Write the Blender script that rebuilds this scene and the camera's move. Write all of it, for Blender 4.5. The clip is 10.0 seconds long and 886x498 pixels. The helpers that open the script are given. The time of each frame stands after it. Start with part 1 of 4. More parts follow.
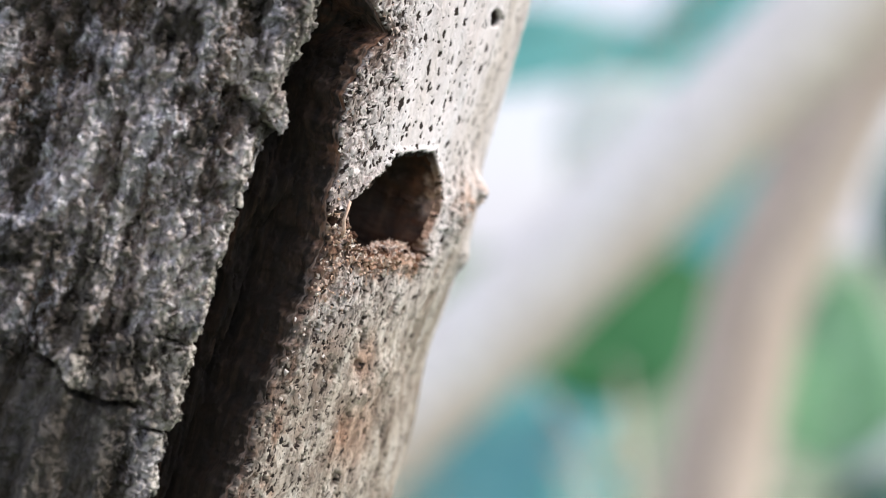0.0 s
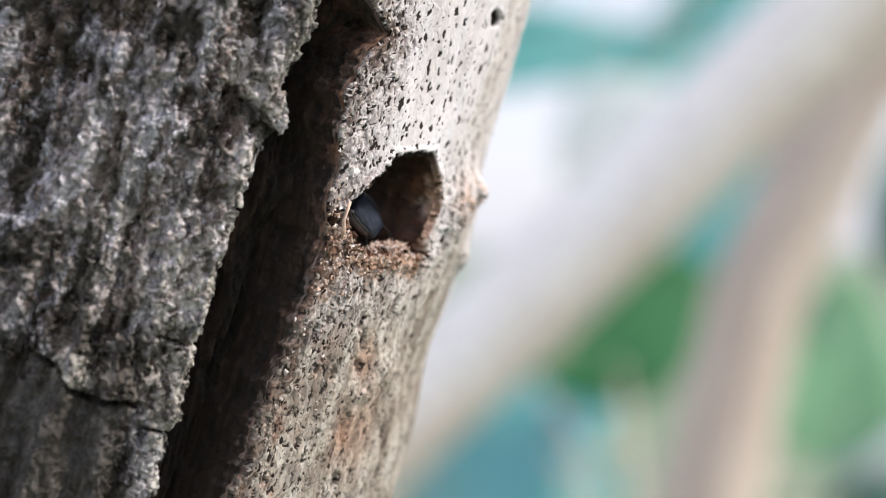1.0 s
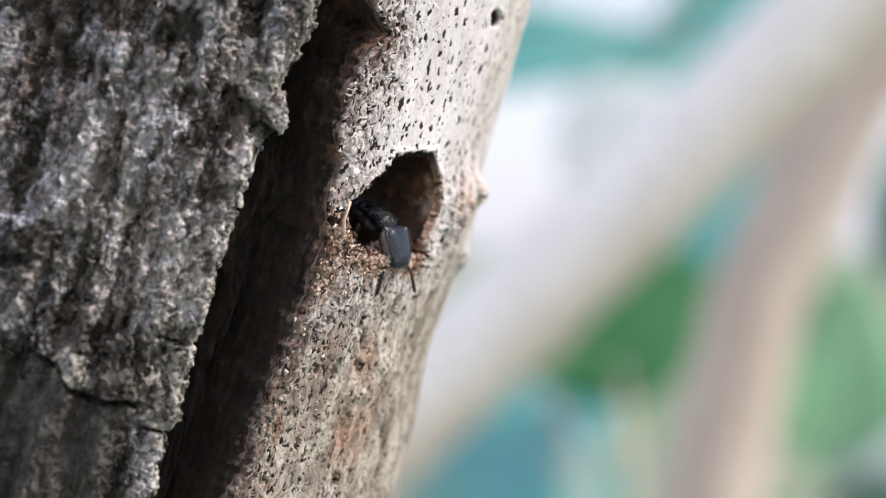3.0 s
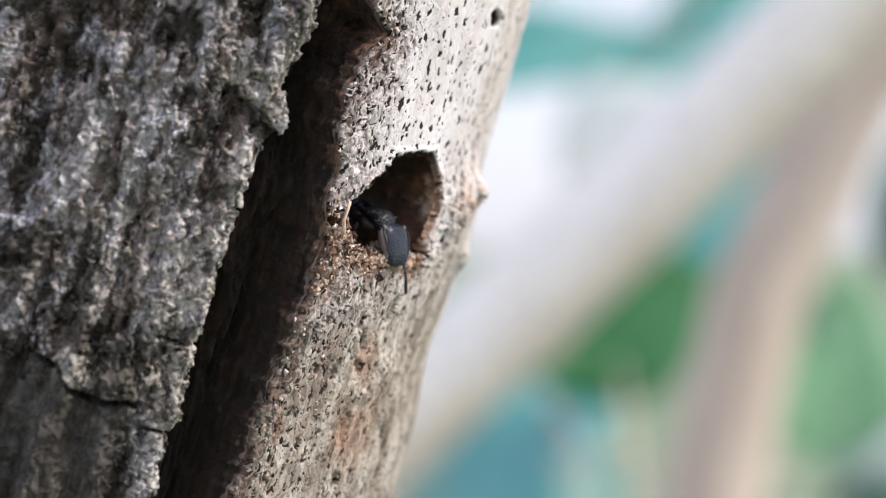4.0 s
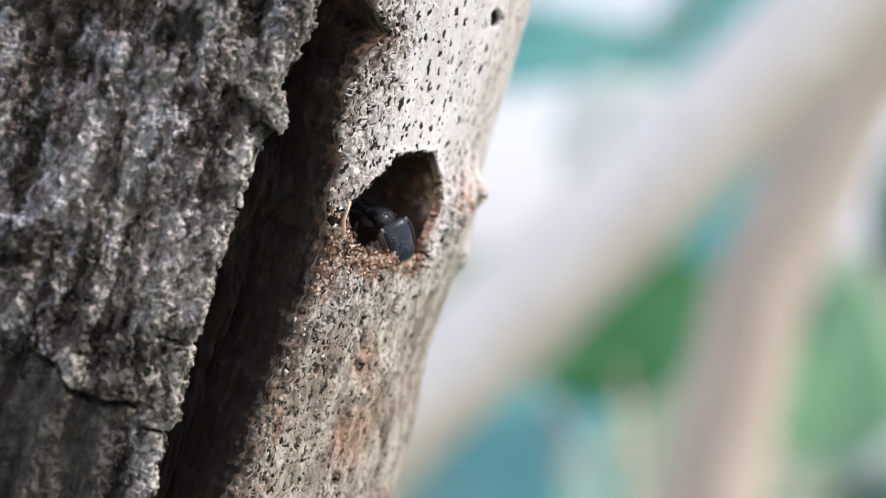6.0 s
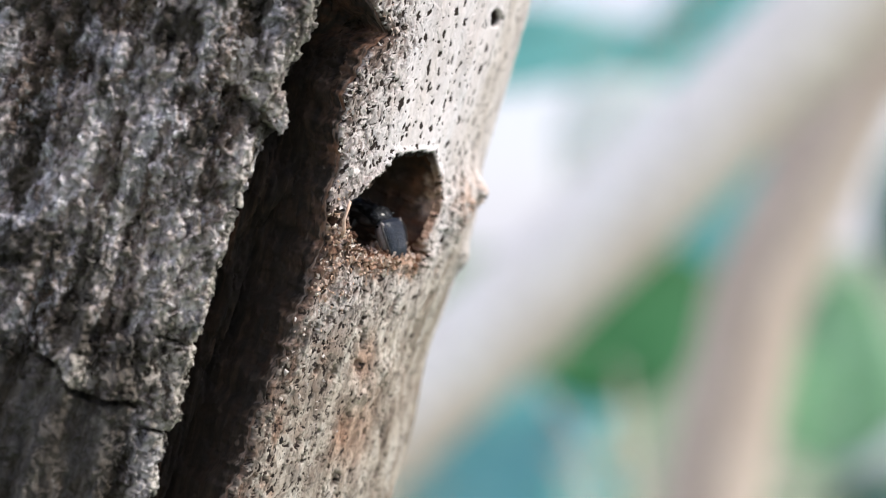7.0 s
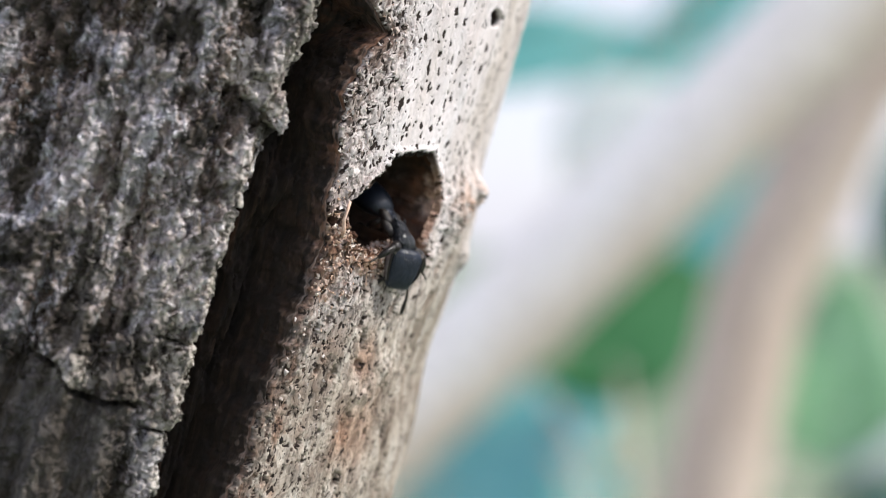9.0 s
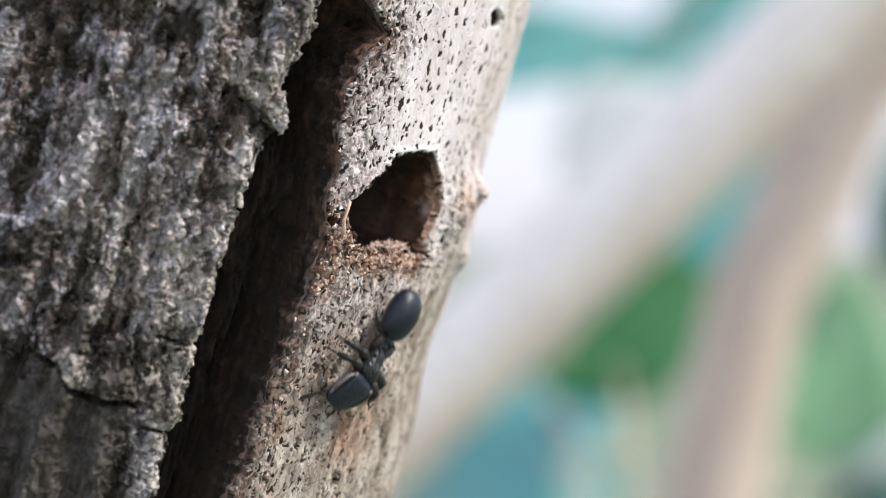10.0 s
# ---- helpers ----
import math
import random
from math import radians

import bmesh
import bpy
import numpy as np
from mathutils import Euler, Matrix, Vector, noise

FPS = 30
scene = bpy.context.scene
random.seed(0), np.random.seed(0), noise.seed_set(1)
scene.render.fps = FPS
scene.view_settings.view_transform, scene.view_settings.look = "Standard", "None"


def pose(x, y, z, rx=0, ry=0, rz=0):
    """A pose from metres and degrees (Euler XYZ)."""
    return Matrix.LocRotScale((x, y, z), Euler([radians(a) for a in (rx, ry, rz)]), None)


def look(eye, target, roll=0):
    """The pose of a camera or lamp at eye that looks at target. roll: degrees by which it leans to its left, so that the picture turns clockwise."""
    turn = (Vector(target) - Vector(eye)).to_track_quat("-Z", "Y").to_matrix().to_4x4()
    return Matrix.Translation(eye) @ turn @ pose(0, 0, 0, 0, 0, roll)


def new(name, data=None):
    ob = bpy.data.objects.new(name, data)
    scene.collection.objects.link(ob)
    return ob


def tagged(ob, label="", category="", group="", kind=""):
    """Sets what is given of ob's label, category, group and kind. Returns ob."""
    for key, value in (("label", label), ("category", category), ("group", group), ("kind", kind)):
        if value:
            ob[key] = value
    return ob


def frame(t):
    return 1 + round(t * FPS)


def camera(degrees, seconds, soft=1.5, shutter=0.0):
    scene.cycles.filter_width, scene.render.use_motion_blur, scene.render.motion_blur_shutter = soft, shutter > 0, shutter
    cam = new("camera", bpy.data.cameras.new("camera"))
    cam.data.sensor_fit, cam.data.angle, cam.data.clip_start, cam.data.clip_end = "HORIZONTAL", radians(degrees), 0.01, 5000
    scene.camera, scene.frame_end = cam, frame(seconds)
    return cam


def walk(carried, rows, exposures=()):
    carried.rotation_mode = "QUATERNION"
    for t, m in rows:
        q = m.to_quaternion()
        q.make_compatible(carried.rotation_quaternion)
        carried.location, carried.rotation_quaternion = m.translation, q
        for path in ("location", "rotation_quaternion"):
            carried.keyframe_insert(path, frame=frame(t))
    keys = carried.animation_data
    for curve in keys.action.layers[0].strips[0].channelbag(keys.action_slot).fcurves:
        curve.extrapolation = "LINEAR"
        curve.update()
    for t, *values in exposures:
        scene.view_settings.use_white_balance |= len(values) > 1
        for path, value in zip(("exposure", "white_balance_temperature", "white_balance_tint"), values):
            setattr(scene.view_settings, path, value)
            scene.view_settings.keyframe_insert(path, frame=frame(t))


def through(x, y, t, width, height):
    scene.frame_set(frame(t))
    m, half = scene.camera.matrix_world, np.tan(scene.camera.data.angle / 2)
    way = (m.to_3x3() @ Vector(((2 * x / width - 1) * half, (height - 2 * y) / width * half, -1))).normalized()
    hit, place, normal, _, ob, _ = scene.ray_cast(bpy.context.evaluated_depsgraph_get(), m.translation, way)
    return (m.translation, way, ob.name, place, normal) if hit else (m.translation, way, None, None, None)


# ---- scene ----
MM = 0.001
EYE = Vector((0.0, 0.0, 1.1))          # the lens stands 1.1 m above the ground
LEAN = 16.5                            # lean of the trunk, degrees
TRUNK_R = 12.0                         # trunk radius, mm
cam = camera(25, 10.0, soft=1.0, shutter=0.5)
cam.data.dof.use_dof = True
cam.data.dof.focus_distance = 0.0654
cam.data.dof.aperture_fstop = 44.0
still = look(EYE, EYE + Vector((0, 1, 0)))
walk(cam, [(0.0, still), (10.0, still)], exposures=[(0.0, 0.32), (10.0, 0.32)])

# ---- light: a bright hazy day, soft sun from the side ----
SUN_AZ, SUN_EL = 77.0, 47.0            # degrees to the right of the way back to the lens, and up
az, el = radians(SUN_AZ), radians(SUN_EL)
sun_way = Vector((math.sin(az) * math.cos(el), -math.cos(az) * math.cos(el), math.sin(el)))
sun = new("sun", bpy.data.lights.new("sun", "SUN"))
sun.data.energy, sun.data.angle, sun.data.color = 3.2, radians(6), (1.0, 0.96, 0.88)
sun.matrix_world = look(EYE + sun_way * 5, EYE)

world = bpy.data.worlds.new("sky")
scene.world = world
world.use_nodes = True
wn = world.node_tree
wn.nodes.clear()
sky = wn.nodes.new("ShaderNodeTexSky")
sky.sky_type, sky.sun_disc = "NISHITA", False
sky.sun_elevation, sky.sun_rotation = el, math.atan2(sun_way.x, sun_way.y)
sky.air_density, sky.dust_density = 1.0, 1.5
sky_bg = wn.nodes.new("ShaderNodeBackground")
sky_bg.inputs["Strength"].default_value = 0.13
sky_out = wn.nodes.new("ShaderNodeOutputWorld")
veil = wn.nodes.new("ShaderNodeMix")     # thin bright cloud over the whole sky
veil.data_type = "RGBA"
veil.inputs["Factor"].default_value = 0.6
wn.links.new(sky.outputs[0], veil.inputs[6])
veil.inputs[7].default_value = (7.25, 7.2, 8.4, 1)
wn.links.new(veil.outputs[2], sky_bg.inputs["Color"])
wn.links.new(sky_bg.outputs[0], sky_out.inputs["Surface"])


# ---- materials ----
class Mat:
    """A small builder of node materials; coordinates are the object's own, in millimetres."""

    def __init__(self, name, rough=0.8, scale=1000.0):
        self.m = bpy.data.materials.new(name)
        self.m.use_nodes = True
        self.t = self.m.node_tree
        self.b = self.t.nodes["Principled BSDF"]
        self.b.inputs["Roughness"].default_value = rough
        self.b.inputs["Specular IOR Level"].default_value = 0.3
        self.co = self.node("ShaderNodeTexCoord").outputs["Object"]
        self.scale = scale

    def node(self, kind):
        return self.t.nodes.new(kind)

    def put(self, socket, value):
        if isinstance(value, bpy.types.NodeSocket):
            self.t.links.new(value, socket)
        elif isinstance(value, tuple) and len(value) == 3 and socket.type == "RGBA":
            socket.default_value = (*value, 1)
        else:
            socket.default_value = value

    def space(self, sx=1.0, sy=1.0, sz=1.0):
        n = self.node("ShaderNodeMapping")
        self.put(n.inputs["Vector"], self.co)
        n.inputs["Scale"].default_value = (self.scale * sx, self.scale * sy, self.scale * sz)
        return n.outputs[0]

    def noise(self, size, stretch=1.0, detail=4.0, rough=0.6, warp=0.0):
        n = self.node("ShaderNodeTexNoise")
        self.put(n.inputs["Vector"], self.space(1, 1, 1 / stretch))
        for k, v in (("Scale", 1 / size), ("Detail", detail), ("Roughness", rough), ("Distortion", warp)):
            n.inputs[k].default_value = v
        return n.outputs["Fac"]

    def cells(self, size, stretch=1.0, feature="F1"):
        n = self.node("ShaderNodeTexVoronoi")
        n.feature = feature
        self.put(n.inputs["Vector"], self.space(1, 1, 1 / stretch))
        n.inputs["Scale"].default_value = 1 / size
        return n.outputs["Distance"]

    def spots(self, size, stretch, lo, hi, warp=0.25, share=0.5, seed=0.0):
        """Crisp irregular dots, 1 inside; share of them is kept."""
        n = self.node("ShaderNodeTexNoise")
        self.put(n.inputs["Vector"], self.space())
        n.inputs["Scale"].default_value, n.inputs["Detail"].default_value = 2.2 / size, 2.0
        add = self.node("ShaderNodeVectorMath")
        add.operation = "MULTIPLY_ADD"
        self.put(add.inputs[0], n.outputs["Color"])
        add.inputs[1].default_value = (warp * size,) * 3
        off = self.node("ShaderNodeVectorMath")
        off.operation = "ADD"
        self.put(off.inputs[0], self.space(1, 1, 1 / stretch))
        off.inputs[1].default_value = (seed, seed, seed)
        self.put(add.inputs[2], off.outputs[0])
        v = self.node("ShaderNodeTexVoronoi")
        self.put(v.inputs["Vector"], add.outputs[0])
        v.inputs["Scale"].default_value = 1 / size
        sep = self.node("ShaderNodeSeparateColor")
        self.put(sep.inputs[0], v.outputs["Color"])
        grown = self.math("MULTIPLY", self.ramp(sep.outputs[1], (0.0, 0.6), (1.0, 1.0)), 1.0)
        inside = self.ramp(self.math("DIVIDE", v.outputs["Distance"], grown), (lo, 1.0), (hi, 0.0))
        keep = self.math("LESS_THAN", sep.outputs[0], share)
        return self.math("MULTIPLY", inside, keep)

    def attr(self, name):
        n = self.node("ShaderNodeAttribute")
        n.attribute_name = name
        return n.outputs["Fac"]

    def ramp(self, fac, *stops):
        n = self.node("ShaderNodeValToRGB")
        e = n.color_ramp.elements
        while len(e) < len(stops):
            e.new(0.5)
        for el_, (p, c) in zip(e, stops):
            el_.position = p
            el_.color = (c, c, c, 1) if isinstance(c, (int, float)) else (*c, 1)
        self.put(n.inputs["Fac"], fac)
        return n.outputs["Color"]

    def mix(self, fac, a, b, how="MIX"):
        n = self.node("ShaderNodeMix")
        n.data_type, n.blend_type = "RGBA", how
        self.put(n.inputs["Factor"], fac)
        self.put(n.inputs[6], a)
        self.put(n.inputs[7], b)
        return n.outputs[2]

    def math(self, op, a, b=0.0):
        n = self.node("ShaderNodeMath")
        n.operation = op
        self.put(n.inputs[0], a)
        self.put(n.inputs[1], b)
        return n.outputs[0]

    def bump(self, height, strength=0.5, dist=0.0001, after=None):
        n = self.node("ShaderNodeBump")
        n.inputs["Strength"].default_value = strength
        n.inputs["Distance"].default_value = dist
        self.put(n.inputs["Height"], height)
        if after:
            self.put(n.inputs["Normal"], after)
        self.put(self.b.inputs["Normal"], n.outputs[0])
        return n.outputs[0]

    def colour(self, c):
        self.put(self.b.inputs["Base Color"], c)
        return self

    def set(self, name, v):
        self.put(self.b.inputs[name], v)
        return self


def bark_material():
    w = Mat("rough_bark", 0.8)
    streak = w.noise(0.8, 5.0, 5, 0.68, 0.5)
    # relief's light and shade tinted in: brown furrows, pale grey lichen crests
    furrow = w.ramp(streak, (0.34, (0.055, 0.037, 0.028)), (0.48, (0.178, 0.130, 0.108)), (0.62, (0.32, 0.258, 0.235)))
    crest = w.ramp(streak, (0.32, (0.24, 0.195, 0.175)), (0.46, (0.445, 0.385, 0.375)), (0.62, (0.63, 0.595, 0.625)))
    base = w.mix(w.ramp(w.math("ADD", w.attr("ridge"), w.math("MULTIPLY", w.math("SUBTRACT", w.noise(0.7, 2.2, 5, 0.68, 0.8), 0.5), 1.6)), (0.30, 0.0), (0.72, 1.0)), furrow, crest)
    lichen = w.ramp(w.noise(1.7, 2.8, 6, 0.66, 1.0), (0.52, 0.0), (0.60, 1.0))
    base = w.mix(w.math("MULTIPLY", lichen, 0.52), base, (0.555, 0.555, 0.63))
    flecks = w.ramp(w.noise(0.45, 1.5, 4, 0.66, 0.8), (0.59, 0.0), (0.64, 0.6))
    base = w.mix(flecks, base, (0.76, 0.76, 0.78))
    grain = w.ramp(w.noise(0.22, 1.5, 5, 0.75), (0.36, 0.40), (0.50, 1.0), (0.64, 1.85))
    base = w.mix(1.0, base, grain, "MULTIPLY")
    pores = w.ramp(w.noise(0.40, 1.5, 3, 0.55, 0.8), (0.35, 0.40), (0.40, 1.0))
    base = w.mix(1.0, base, pores, "MULTIPLY")
    base = w.mix(w.math("MULTIPLY", w.spots(0.42, 1.2, 0.25, 0.34, 0.7, 0.34), 0.6), base, (0.040, 0.032, 0.030))
    base = w.mix(w.math("MULTIPLY", w.spots(0.34, 1.2, 0.25, 0.34, 0.7, 0.26, 5.0), 0.5), base, (0.82, 0.81, 0.82))
    # olive-brown tone of the bark, carrying painted shade as well
    base = w.mix(w.math("MULTIPLY", w.attr("brown_shade"), 0.92), base, w.ramp(w.noise(0.4, 5.0, 5, 0.65), (0.35, (0.014, 0.0105, 0.007)), (0.52, (0.036, 0.028, 0.019)), (0.68, (0.092, 0.075, 0.056))))
    base = w.mix(w.math("MULTIPLY", w.attr("worn"), w.ramp(w.noise(0.35, 1.5, 5, 0.7), (0.42, 0.0), (0.55, 0.85))), base, (0.78, 0.71, 0.64))
    w.colour(base)
    h = w.math("ADD", w.noise(0.14, 1.3, 5, 0.72), w.math("MULTIPLY", w.noise(0.4, 2, 4, 0.6), 0.8))
    w.bump(h, 0.85, 0.00008)
    return w.m


def strip_material():
    w = Mat("pale_weathered_wood", 0.85)
    base = w.ramp(w.noise(1.3, 3.5, 5, 0.62, 0.3), (0.30, (0.44, 0.355, 0.32)), (0.44, (0.70, 0.615, 0.595)), (0.64, (0.82, 0.755, 0.76)))
    base = w.mix(w.math("MULTIPLY", w.attr("plain"), 0.75), base, w.ramp(w.noise(0.9, 6.0, 4, 0.6), (0.35, (0.72, 0.645, 0.645)), (0.65, (0.83, 0.78, 0.805))))
    tan = w.ramp(w.noise(2.4, 2.2, 4, 0.6), (0.50, 0.0), (0.68, 0.4))
    base = w.mix(tan, base, (0.57, 0.475, 0.40))
    base = w.mix(w.attr("tan"), base, w.ramp(w.noise(0.8, 3.0, 5, 0.65), (0.35, (0.25, 0.195, 0.15)), (0.52, (0.50, 0.43, 0.36)), (0.68, (0.73, 0.675, 0.61))))
    base = w.mix(w.attr("rust"), base, w.ramp(w.noise(0.5, 1.4, 4, 0.7), (0.35, (0.25, 0.115, 0.065)), (0.62, (0.62, 0.41, 0.30))))
    # brown grime, plus the split edge's shade put into the colour
    base = w.mix(w.attr("grime_shade"), base, w.ramp(w.noise(0.3, 1.2, 3, 0.6), (0.38, (0.035, 0.022, 0.019)), (0.62, (0.15, 0.080, 0.055))))
    fine = w.ramp(w.noise(0.15, 2.0, 4, 0.7), (0.34, 0.62), (0.50, 1.0), (0.66, 1.14))
    base = w.mix(w.math("SUBTRACT", 1.0, w.math("MULTIPLY", w.attr("plain"), 0.7)), base, w.mix(1.0, base, fine, "MULTIPLY"))
    dots = w.math("MULTIPLY", w.spots(0.36, 1.8, 0.22, 0.30, 0.5, 0.40), w.ramp(w.noise(1.1, 2.0, 3), (0.46, 0.0), (0.58, 0.8)))
    more = w.math("MULTIPLY", w.spots(0.27, 1.1, 0.27, 0.34, 0.6, 0.6, 7.0), w.attr("loose"))
    holes = w.math("MAXIMUM", dots, more)
    base = w.mix(holes, base, w.ramp(w.noise(0.5, 1, 3), (0.4, (0.022, 0.018, 0.018)), (0.62, (0.09, 0.055, 0.04))))
    base = w.mix(w.ramp(w.attr("specks"), (0.25, 0.0), (0.6, 1.0)), base, (0.030, 0.020, 0.017))
    # near-black wood: brown rot with the shade of split and bore in it
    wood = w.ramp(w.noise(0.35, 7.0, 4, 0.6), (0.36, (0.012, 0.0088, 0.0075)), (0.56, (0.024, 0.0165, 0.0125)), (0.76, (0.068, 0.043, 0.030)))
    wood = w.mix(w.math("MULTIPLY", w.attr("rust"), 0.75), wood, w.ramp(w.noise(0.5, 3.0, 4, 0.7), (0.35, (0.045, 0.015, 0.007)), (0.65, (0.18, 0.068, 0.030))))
    base = w.mix(w.attr("rot_shade"), base, wood)
    w.colour(base)
    w.bump(w.math("SUBTRACT", w.math("MULTIPLY", w.noise(0.12, 2.0, 5, 0.75), w.math("SUBTRACT", 1.0, w.math("MULTIPLY", w.attr("plain"), 0.7))), w.math("MULTIPLY", holes, 0.8)), 0.7, 0.00004)
    return w.m


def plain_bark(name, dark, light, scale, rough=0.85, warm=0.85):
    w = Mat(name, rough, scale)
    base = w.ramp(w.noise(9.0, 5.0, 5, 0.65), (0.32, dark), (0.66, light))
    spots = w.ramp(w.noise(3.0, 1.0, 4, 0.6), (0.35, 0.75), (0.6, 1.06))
    # peach stands for warm light bounced up onto a stem's underside
    base = w.mix(w.math("MULTIPLY", w.attr("bounce_tint"), warm), base, w.ramp(w.noise(20.0, 2.0, 3), (0.4, (0.86, 0.69, 0.58)), (0.6, (0.92, 0.79, 0.70))))
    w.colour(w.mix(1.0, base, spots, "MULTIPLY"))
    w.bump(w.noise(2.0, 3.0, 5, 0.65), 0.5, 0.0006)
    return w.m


def leaf_material(name, a, b, gloss=0.4, through=0.25):
    w = Mat(name, gloss)
    base = w.ramp(w.noise(14.0, 1.0, 4, 0.6), (0.35, a), (0.65, b))
    w.colour(base)
    w.set("Specular IOR Level", 0.5)
    w.bump(w.noise(5.0, 1.0, 3, 0.5), 0.25, 0.0006)
    tr = w.node("ShaderNodeBsdfTranslucent")
    w.put(tr.inputs["Color"], base)
    mx = w.node("ShaderNodeMixShader")
    mx.inputs[0].default_value = through
    w.t.links.new(w.b.outputs[0], mx.inputs[1])
    w.t.links.new(tr.outputs[0], mx.inputs[2])
    w.t.links.new(mx.outputs[0], w.t.nodes["Material Output"].inputs["Surface"])
    return w.m


def ant_material(name, base, rough, pit, depth):
    w = Mat(name, rough)
    w.colour(w.mix(w.ramp(w.noise(0.2, 1, 3), (0.35, 0.0), (0.7, 1.0)), base, tuple(c * 1.8 for c in base)))
    w.set("Specular IOR Level", 0.45)
    if pit:
        w.bump(w.ramp(w.cells(pit), (0.15, 0.0), (0.55, 1.0)), 0.8, depth)
    return w.m


MAT_BARK = bark_material()
MAT_STRIP = strip_material()
MAT_FRASS = Mat("wood_crumbs", 0.9)
geo = MAT_FRASS.node("ShaderNodeNewGeometry")
tone = MAT_FRASS.math("ADD", MAT_FRASS.math("MULTIPLY", geo.outputs["Random Per Island"], 0.45), MAT_FRASS.math("MULTIPLY", MAT_FRASS.noise(0.3, 1, 5, 0.75), 0.75))
MAT_FRASS.colour(MAT_FRASS.ramp(tone, (0.22, (0.19, 0.10, 0.068)), (0.42, (0.53, 0.33, 0.235)), (0.60, (0.72, 0.53, 0.43)), (0.82, (0.85, 0.75, 0.69))))
MAT_FRASS.bump(MAT_FRASS.noise(0.08, 1, 4, 0.7), 0.6, 0.00005)
MAT_GRAIN = Mat("pale_wood_grains", 0.85)
geo = MAT_GRAIN.node("ShaderNodeNewGeometry")
tone = MAT_GRAIN.math("ADD", MAT_GRAIN.math("MULTIPLY", geo.outputs["Random Per Island"], 0.65), MAT_GRAIN.math("MULTIPLY", MAT_GRAIN.noise(0.2, 1, 4, 0.7), 0.4))
MAT_GRAIN.colour(MAT_GRAIN.ramp(tone, (0.20, (0.18, 0.115, 0.09)), (0.38, (0.50, 0.405, 0.36)), (0.62, (0.64, 0.565, 0.54)), (0.95, (0.76, 0.705, 0.69))))
MAT_GRAIN.bump(MAT_GRAIN.noise(0.07, 1, 4, 0.7), 0.6, 0.00004)
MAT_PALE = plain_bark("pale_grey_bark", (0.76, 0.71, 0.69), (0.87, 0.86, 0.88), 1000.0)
MAT_TAN = plain_bark("tan_bark", (0.60, 0.47, 0.40), (0.78, 0.65, 0.57), 1000.0)
MAT_SHELL = ant_material("ant_cuticle", (0.009, 0.013, 0.024), 0.28, 0.055, 0.000024)
MAT_THORAX = ant_material("ant_thorax_cuticle", (0.007, 0.008, 0.011), 0.30, 0.080, 0.00004)
MAT_GASTER = ant_material("ant_gaster_cuticle", (0.006, 0.009, 0.016), 0.34, 0.03, 0.000004)
MAT_LIMB = ant_material("ant_limb_cuticle", (0.012, 0.009, 0.008), 0.35, 0.05, 0.000012)
MAT_EYE = ant_material("ant_eye", (0.006, 0.006, 0.007), 0.15, 0.0, 0.0)
MAT_RIM = ant_material("ant_rim_cuticle", (0.15, 0.125, 0.125), 0.36, 0.05, 0.000012)
GREENS = {
    "teal": leaf_material("teal_leaf", (0.09, 0.34, 0.34), (0.15, 0.44, 0.43)),
    "green": leaf_material("green_leaf", (0.018, 0.130, 0.038), (0.034, 0.195, 0.058), 0.6),
    "deep": leaf_material("deep_green_leaf", (0.02, 0.10, 0.09), (0.04, 0.15, 0.13), 0.5),
    "blue": leaf_material("bluish_leaf", (0.16, 0.50, 0.54), (0.24, 0.60, 0.62)),
    # near-white leaf for the bright haze; its backlight is in the colour
    "pale": leaf_material("pale_haze_leaf", (0.80, 0.84, 0.86), (0.88, 0.91, 0.93), 0.5, 0.5),
    "light": leaf_material("light_green_leaf", (0.18, 0.40, 0.20), (0.28, 0.52, 0.32)),
    "grey": leaf_material("greyish_leaf", (0.26, 0.33, 0.38), (0.36, 0.42, 0.46)),
}
g = Mat("grassy_ground", 0.95)
soil = g.ramp(g.noise(90.0, 1, 5, 0.65), (0.35, (0.14, 0.20, 0.12)), (0.65, (0.22, 0.28, 0.19)))
g.colour(g.mix(g.ramp(g.noise(900.0, 1, 3), (0.45, 0.0), (0.6, 0.7)), soil, (0.24, 0.25, 0.20)))
g.bump(g.noise(12.0, 1, 5, 0.7), 0.8, 0.01)
MAT_GROUND = g.m


# ---- mesh tools ----
def part(name, bm, material, parent=None, label=""):
    me = bpy.data.meshes.new(name)
    bm.to_mesh(me)
    bm.free()
    ob = new(name, me)
    me.materials.append(material)
    me.polygons.foreach_set("use_smooth", [True] * len(me.polygons))
    if parent:
        ob.parent = parent
    return tagged(ob, label)


